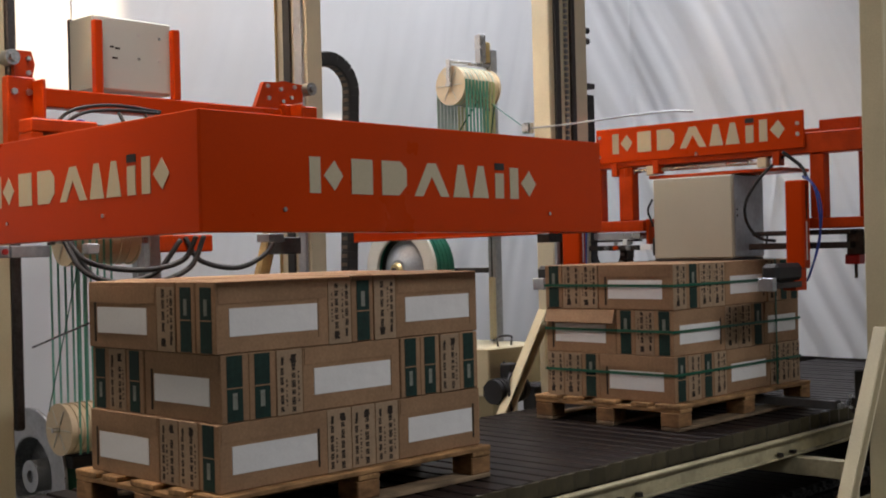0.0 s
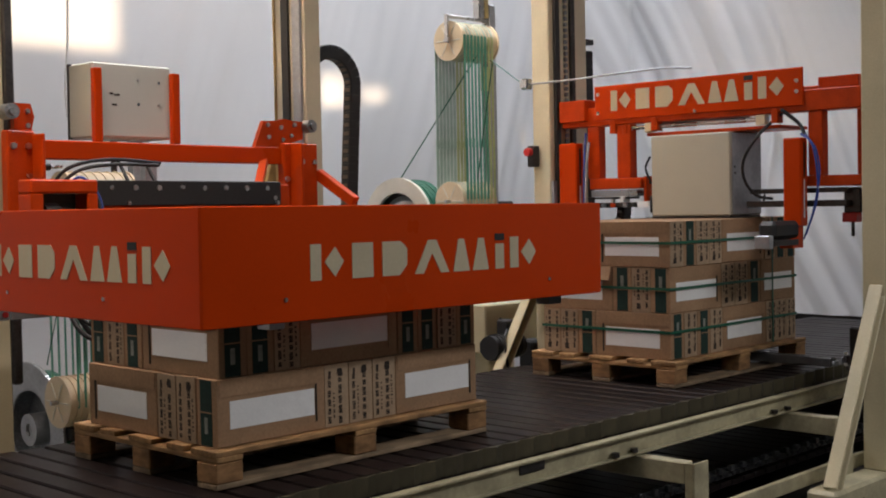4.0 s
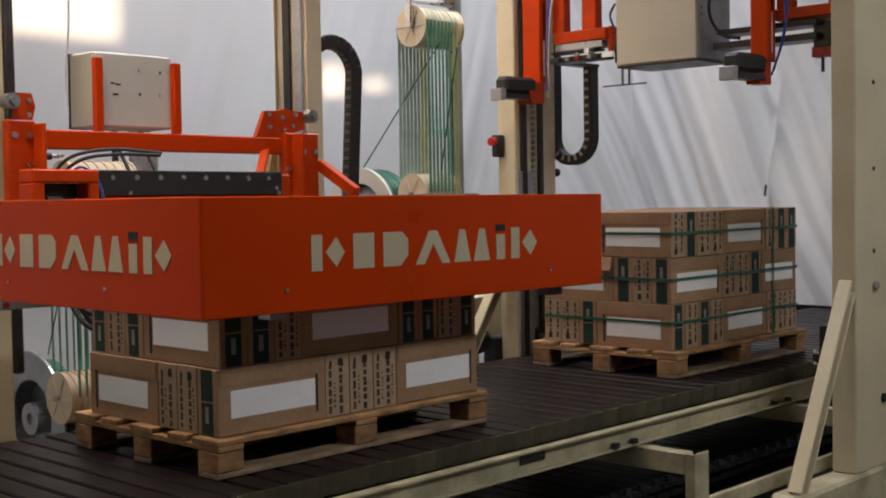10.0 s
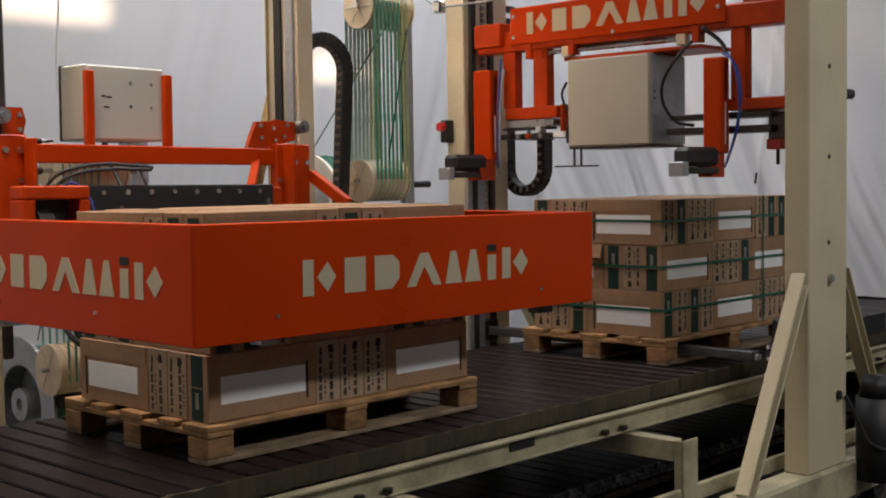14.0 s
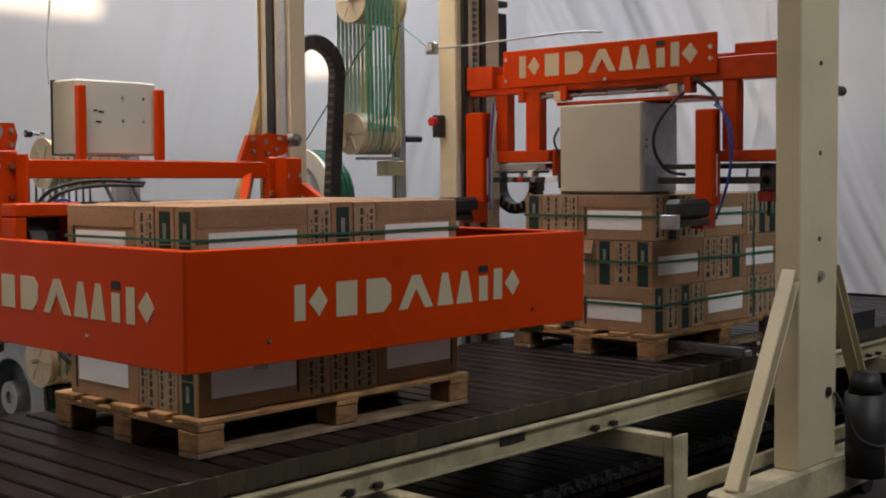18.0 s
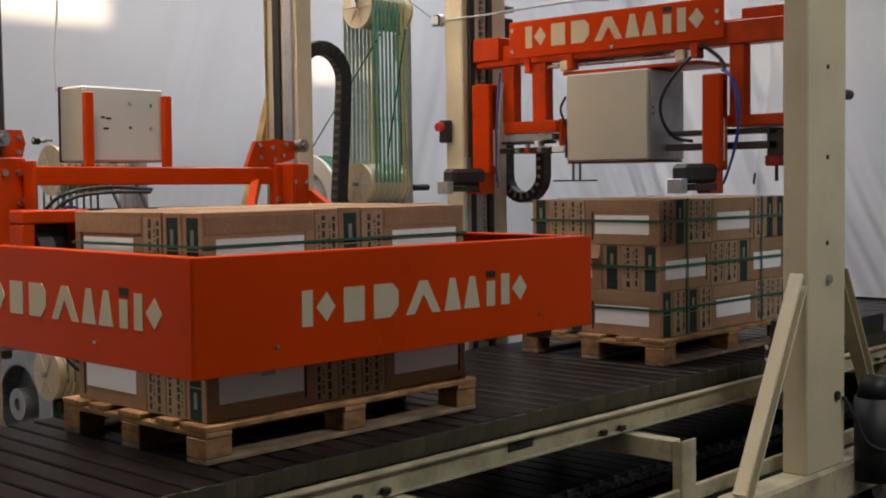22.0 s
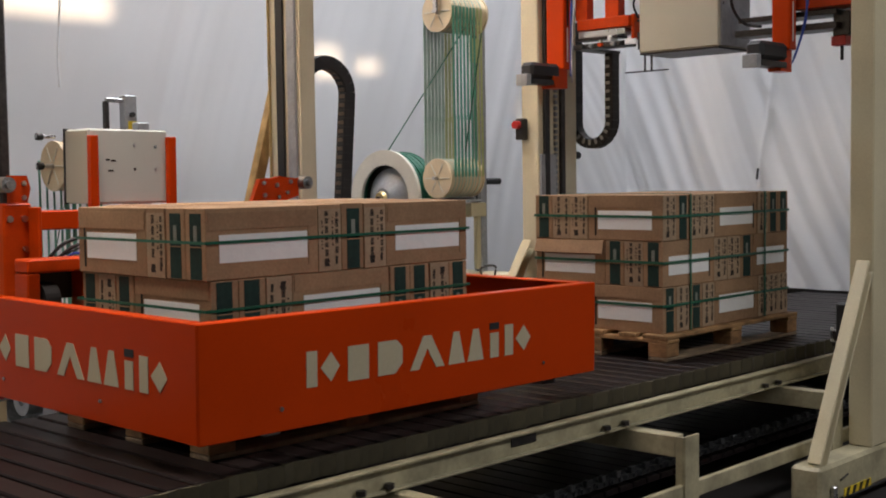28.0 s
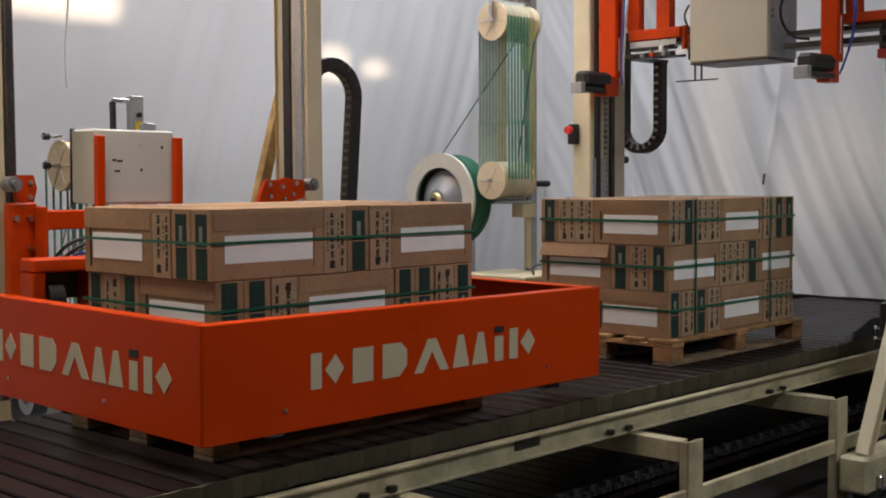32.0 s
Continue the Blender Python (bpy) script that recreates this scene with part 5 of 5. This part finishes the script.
def strap_upright(x, label):
    """A strap over the load and under the pallet's deck, in four straight pieces."""
    t = thing("strap", (x, MY, HP), label, "strap", "straps over the load")
    w = 0.006
    top = HP + 3 * CH
    pieces = [part("strap_side", block(x - w, x + w, MY - 0.0062, MY - 0.0048, 0.086, top + 0.002, 0), "strap", t),
              part("strap_top", block(x - w, x + w, MY - 0.0062, MY + SY + 0.005, top + 0.002, top + 0.0034, 0), "strap", t),
              part("strap_side", block(x - w, x + w, MY + SY + 0.004, MY + SY + 0.0054, 0.086, top + 0.002, 0), "strap", t)]
    return t, pieces


strap_upright(3.40, "green plastic strap upright over the carton load")
STRAP_V, PIECES_V = strap_upright(2.72, "green plastic strap upright over the load, set by the gantry")

RING_STRAPS = []
for n in range(3):
    z = RZ + 0.155
    t = thing("strap", (0.6, 0.4, z), "green plastic strap pulled round the cartons by the ring", "strap", "straps round the loads")
    w = 0.0045
    x0, x1, y0, y1 = LX - 0.004, LX + SX + 0.001, LY - 0.0048, LY + SY + 0.003
    sides = [(part("strap_side", block(x0, x1, y0 - 0.0012, y0, z - w, z + w, 0), "strap", t), (0, -0.165, 0)),
             (part("strap_side", block(x0, x1, y1, y1 + 0.0012, z - w, z + w, 0), "strap", t), (0, 0.33, 0)),
             (part("strap_side", block(x0 - 0.0012, x0, y0, y1, z - w, z + w, 0), "strap", t), (-0.135, 0, 0)),
             (part("strap_side", block(x1, x1 + 0.0012, y0, y1, z - w, z + w, 0), "strap", t), (0.46, 0, 0))]
    RING_STRAPS.append((t, sides))


# ---- what moves ----
LIFT = [(0, 0.390), (0.5, 0.341), (1, 0.292), (1.5, 0.243), (2, 0.189), (2.5, 0.141), (3, 0.090), (3.5, 0.041), (3.95, 0.002), (4.5, 0.000),
        (12.5, 0.000), (13, -0.011), (13.5, -0.065), (14, -0.115), (14.5, -0.166), (14.95, -0.203), (15.5, -0.205), (25.5, -0.205), (25.8, -0.213),
        (26.5, -0.284), (27.5, -0.383), (28, -0.399), (28.5, -0.400), (32, -0.400)]
SAG = 0.45                         # degrees by which the ring hangs lower at its outfeed end
NOD = -1.25                        # degrees by which its front nods for a metre of lift
TRAVEL = [(0, 0.629), (7.5, 0.629), (8, 0.613), (8.5, 0.570), (9, 0.496), (9.5, 0.409), (10, 0.325), (10.5, 0.240), (11, 0.153), (11.5, 0.059),
          (12, 0.004), (12.5, 0.000), (24.5, 0.000), (25, 0.030), (25.5, 0.099), (26.5, 0.301), (27.5, 0.501), (28, 0.581), (28.5, 0.676), (29, 0.772),
          (29.5, 0.889), (30, 0.986), (30.5, 0.992), (32, 0.984)]
DROP = [(0, 0.000), (4.3, 0.000), (4.8, 0.023), (5.5, 0.186), (6, 0.313), (6.5, 0.430), (7, 0.546), (7.5, 0.664), (7.8, 0.696), (8.2, 0.700), (12, 0.700), (12.2, 0.688),
        (12.5, 0.620), (13, 0.495), (13.5, 0.363), (14, 0.236), (14.5, 0.108), (14.9, 0.019), (15.3, 0.000), (21, 0.000), (21.3, 0.011), (21.5, 0.036), (22, 0.168),
        (22.5, 0.297), (23, 0.414), (23.5, 0.532), (24, 0.653), (24.3, 0.698), (24.6, 0.707), (25.2, 0.704), (32, 0.693)]
DANCER = [(0, 0.10), (2, 0.08), (4, 0.02), (6, 0.0), (12.5, -0.01), (14, 0.05), (17, 0.10), (18, 0.06), (19, 0.03), (25, 0.03), (32, 0.05)]
THRUST = [(0, 0.0), (4.4, 0.0), (5.3, 1.0), (13.05, 1.0), (13.25, 0.72), (13.6, 0.12), (13.85, 0.0), (21.25, 0.0), (21.5, 0.10), (21.95, 1.0), (32, 1.0)]
LOOSE = [(0, 0.27), (1.2, 0.25), (1.6, 0.20), (2.0, 0.10), (2.6, 0.05), (3.5, 0.0), (14.5, -0.01), (15.3, 0.12), (16.5, 0.28), (17.0, 0.295), (17.6, 0.25), (17.8, 0.238), (18.0, 0.208),
         (18.2, 0.138), (18.4, 0.068), (18.8, 0.05), (19.0, 0.011), (19.5, -0.012), (22, -0.027), (32, -0.024)]
SET = [8.0, 20.0, 30.2]            # the ring straps are pulled tight
SET_V = 18.5                       # the upright strap is pulled tight


def at_time(rows, t):
    for (a, u), (b, v) in zip(rows, rows[1:]):
        if t <= b:
            return u + (v - u) * (t - a) / (b - a)
    return rows[-1][1]


def motions():
    base = RING.location.copy()
    walk(RING, [(t, pose(base.x, base.y, base.z + d, NOD * d, SAG, 0)) for t, d in LIFT])
    base = GAN.location.copy()
    walk(GAN, [(t, pose(base.x + d, base.y, base.z)) for t, d in TRAVEL])
    walk(HEAD, [(t, pose(0, 0, d)) for t, d in DROP])
    walk(DANCER_ROLLER, [(t, pose(0, 0, d)) for t, d in LOOSE])
    walk(LANCE, [(t, pose(0, 1.50 * d, 0)) for t, d in THRUST])
    base = BOTTOM_ROLLER.location.copy()
    walk(BOTTOM_ROLLER, [(t, pose(base.x, base.y, base.z + d)) for t, d in DANCER])
    c = Vector((2.05, 1.80, 0.2))
    for k, ob in enumerate(LINKS1):
        walk(ob, [(t, Matrix.Translation(-c) @ over_chain((k + 0.5) * LINK, at_time(LIFT, t))) for t, d in LIFT])
    c = Vector((2.75, 1.03, 0.6))
    walk(CHAIN2, [(t, pose(c.x + d, c.y, c.z)) for t, d in TRAVEL])
    for k, ob in enumerate(LINKS2):
        walk(ob, [(t, Matrix.Translation(-c) @ under_chain((k + 0.5) * LINK, d)) for t, d in DROP])
    for (t0, (strap, sides)) in zip(SET, RING_STRAPS):
        b = strap.location.copy()
        rows = [(t, d) for t, d in LIFT if t < t0] + [(t0, at_time(LIFT, t0)), (32.0, at_time(LIFT, t0))]
        walk(strap, [(t, pose(b.x, b.y, b.z + d)) for t, d in rows])
        for ob, away in sides:
            walk(ob, [(t, pose(*(Vector(away) * f))) for t, f in ((0, 1), (t0, 1), (t0 + 0.4, 0), (32, 0))])
    # the upright strap rides in the gantry's arch until it is pulled on to the load
    front, top, back = PIECES_V
    ride = [(t, d) for t, d in TRAVEL if t <= 12.5] + [(SET_V, 0.0)]
    walk(front, [(t, pose(d - 0.06, -0.592, 0)) for t, d in ride] + [(SET_V + 0.5, pose(0, 0, 0)), (32, pose(0, 0, 0))])
    walk(back, [(t, pose(d - 0.06, 0.50, 0)) for t, d in ride] + [(SET_V + 0.5, pose(0, 0, 0)), (32, pose(0, 0, 0))])
    times = sorted({t for t, d in TRAVEL + DROP if t <= 12.5} | {t for t, d in DROP if t < SET_V} | {SET_V})
    walk(top, [(t, pose(at_time(TRAVEL, t) - 0.06, 0, 0.63 + at_time(DROP, t))) for t in times] + [(SET_V + 0.5, pose(0, 0, 0)), (32, pose(0, 0, 0))])


motions()
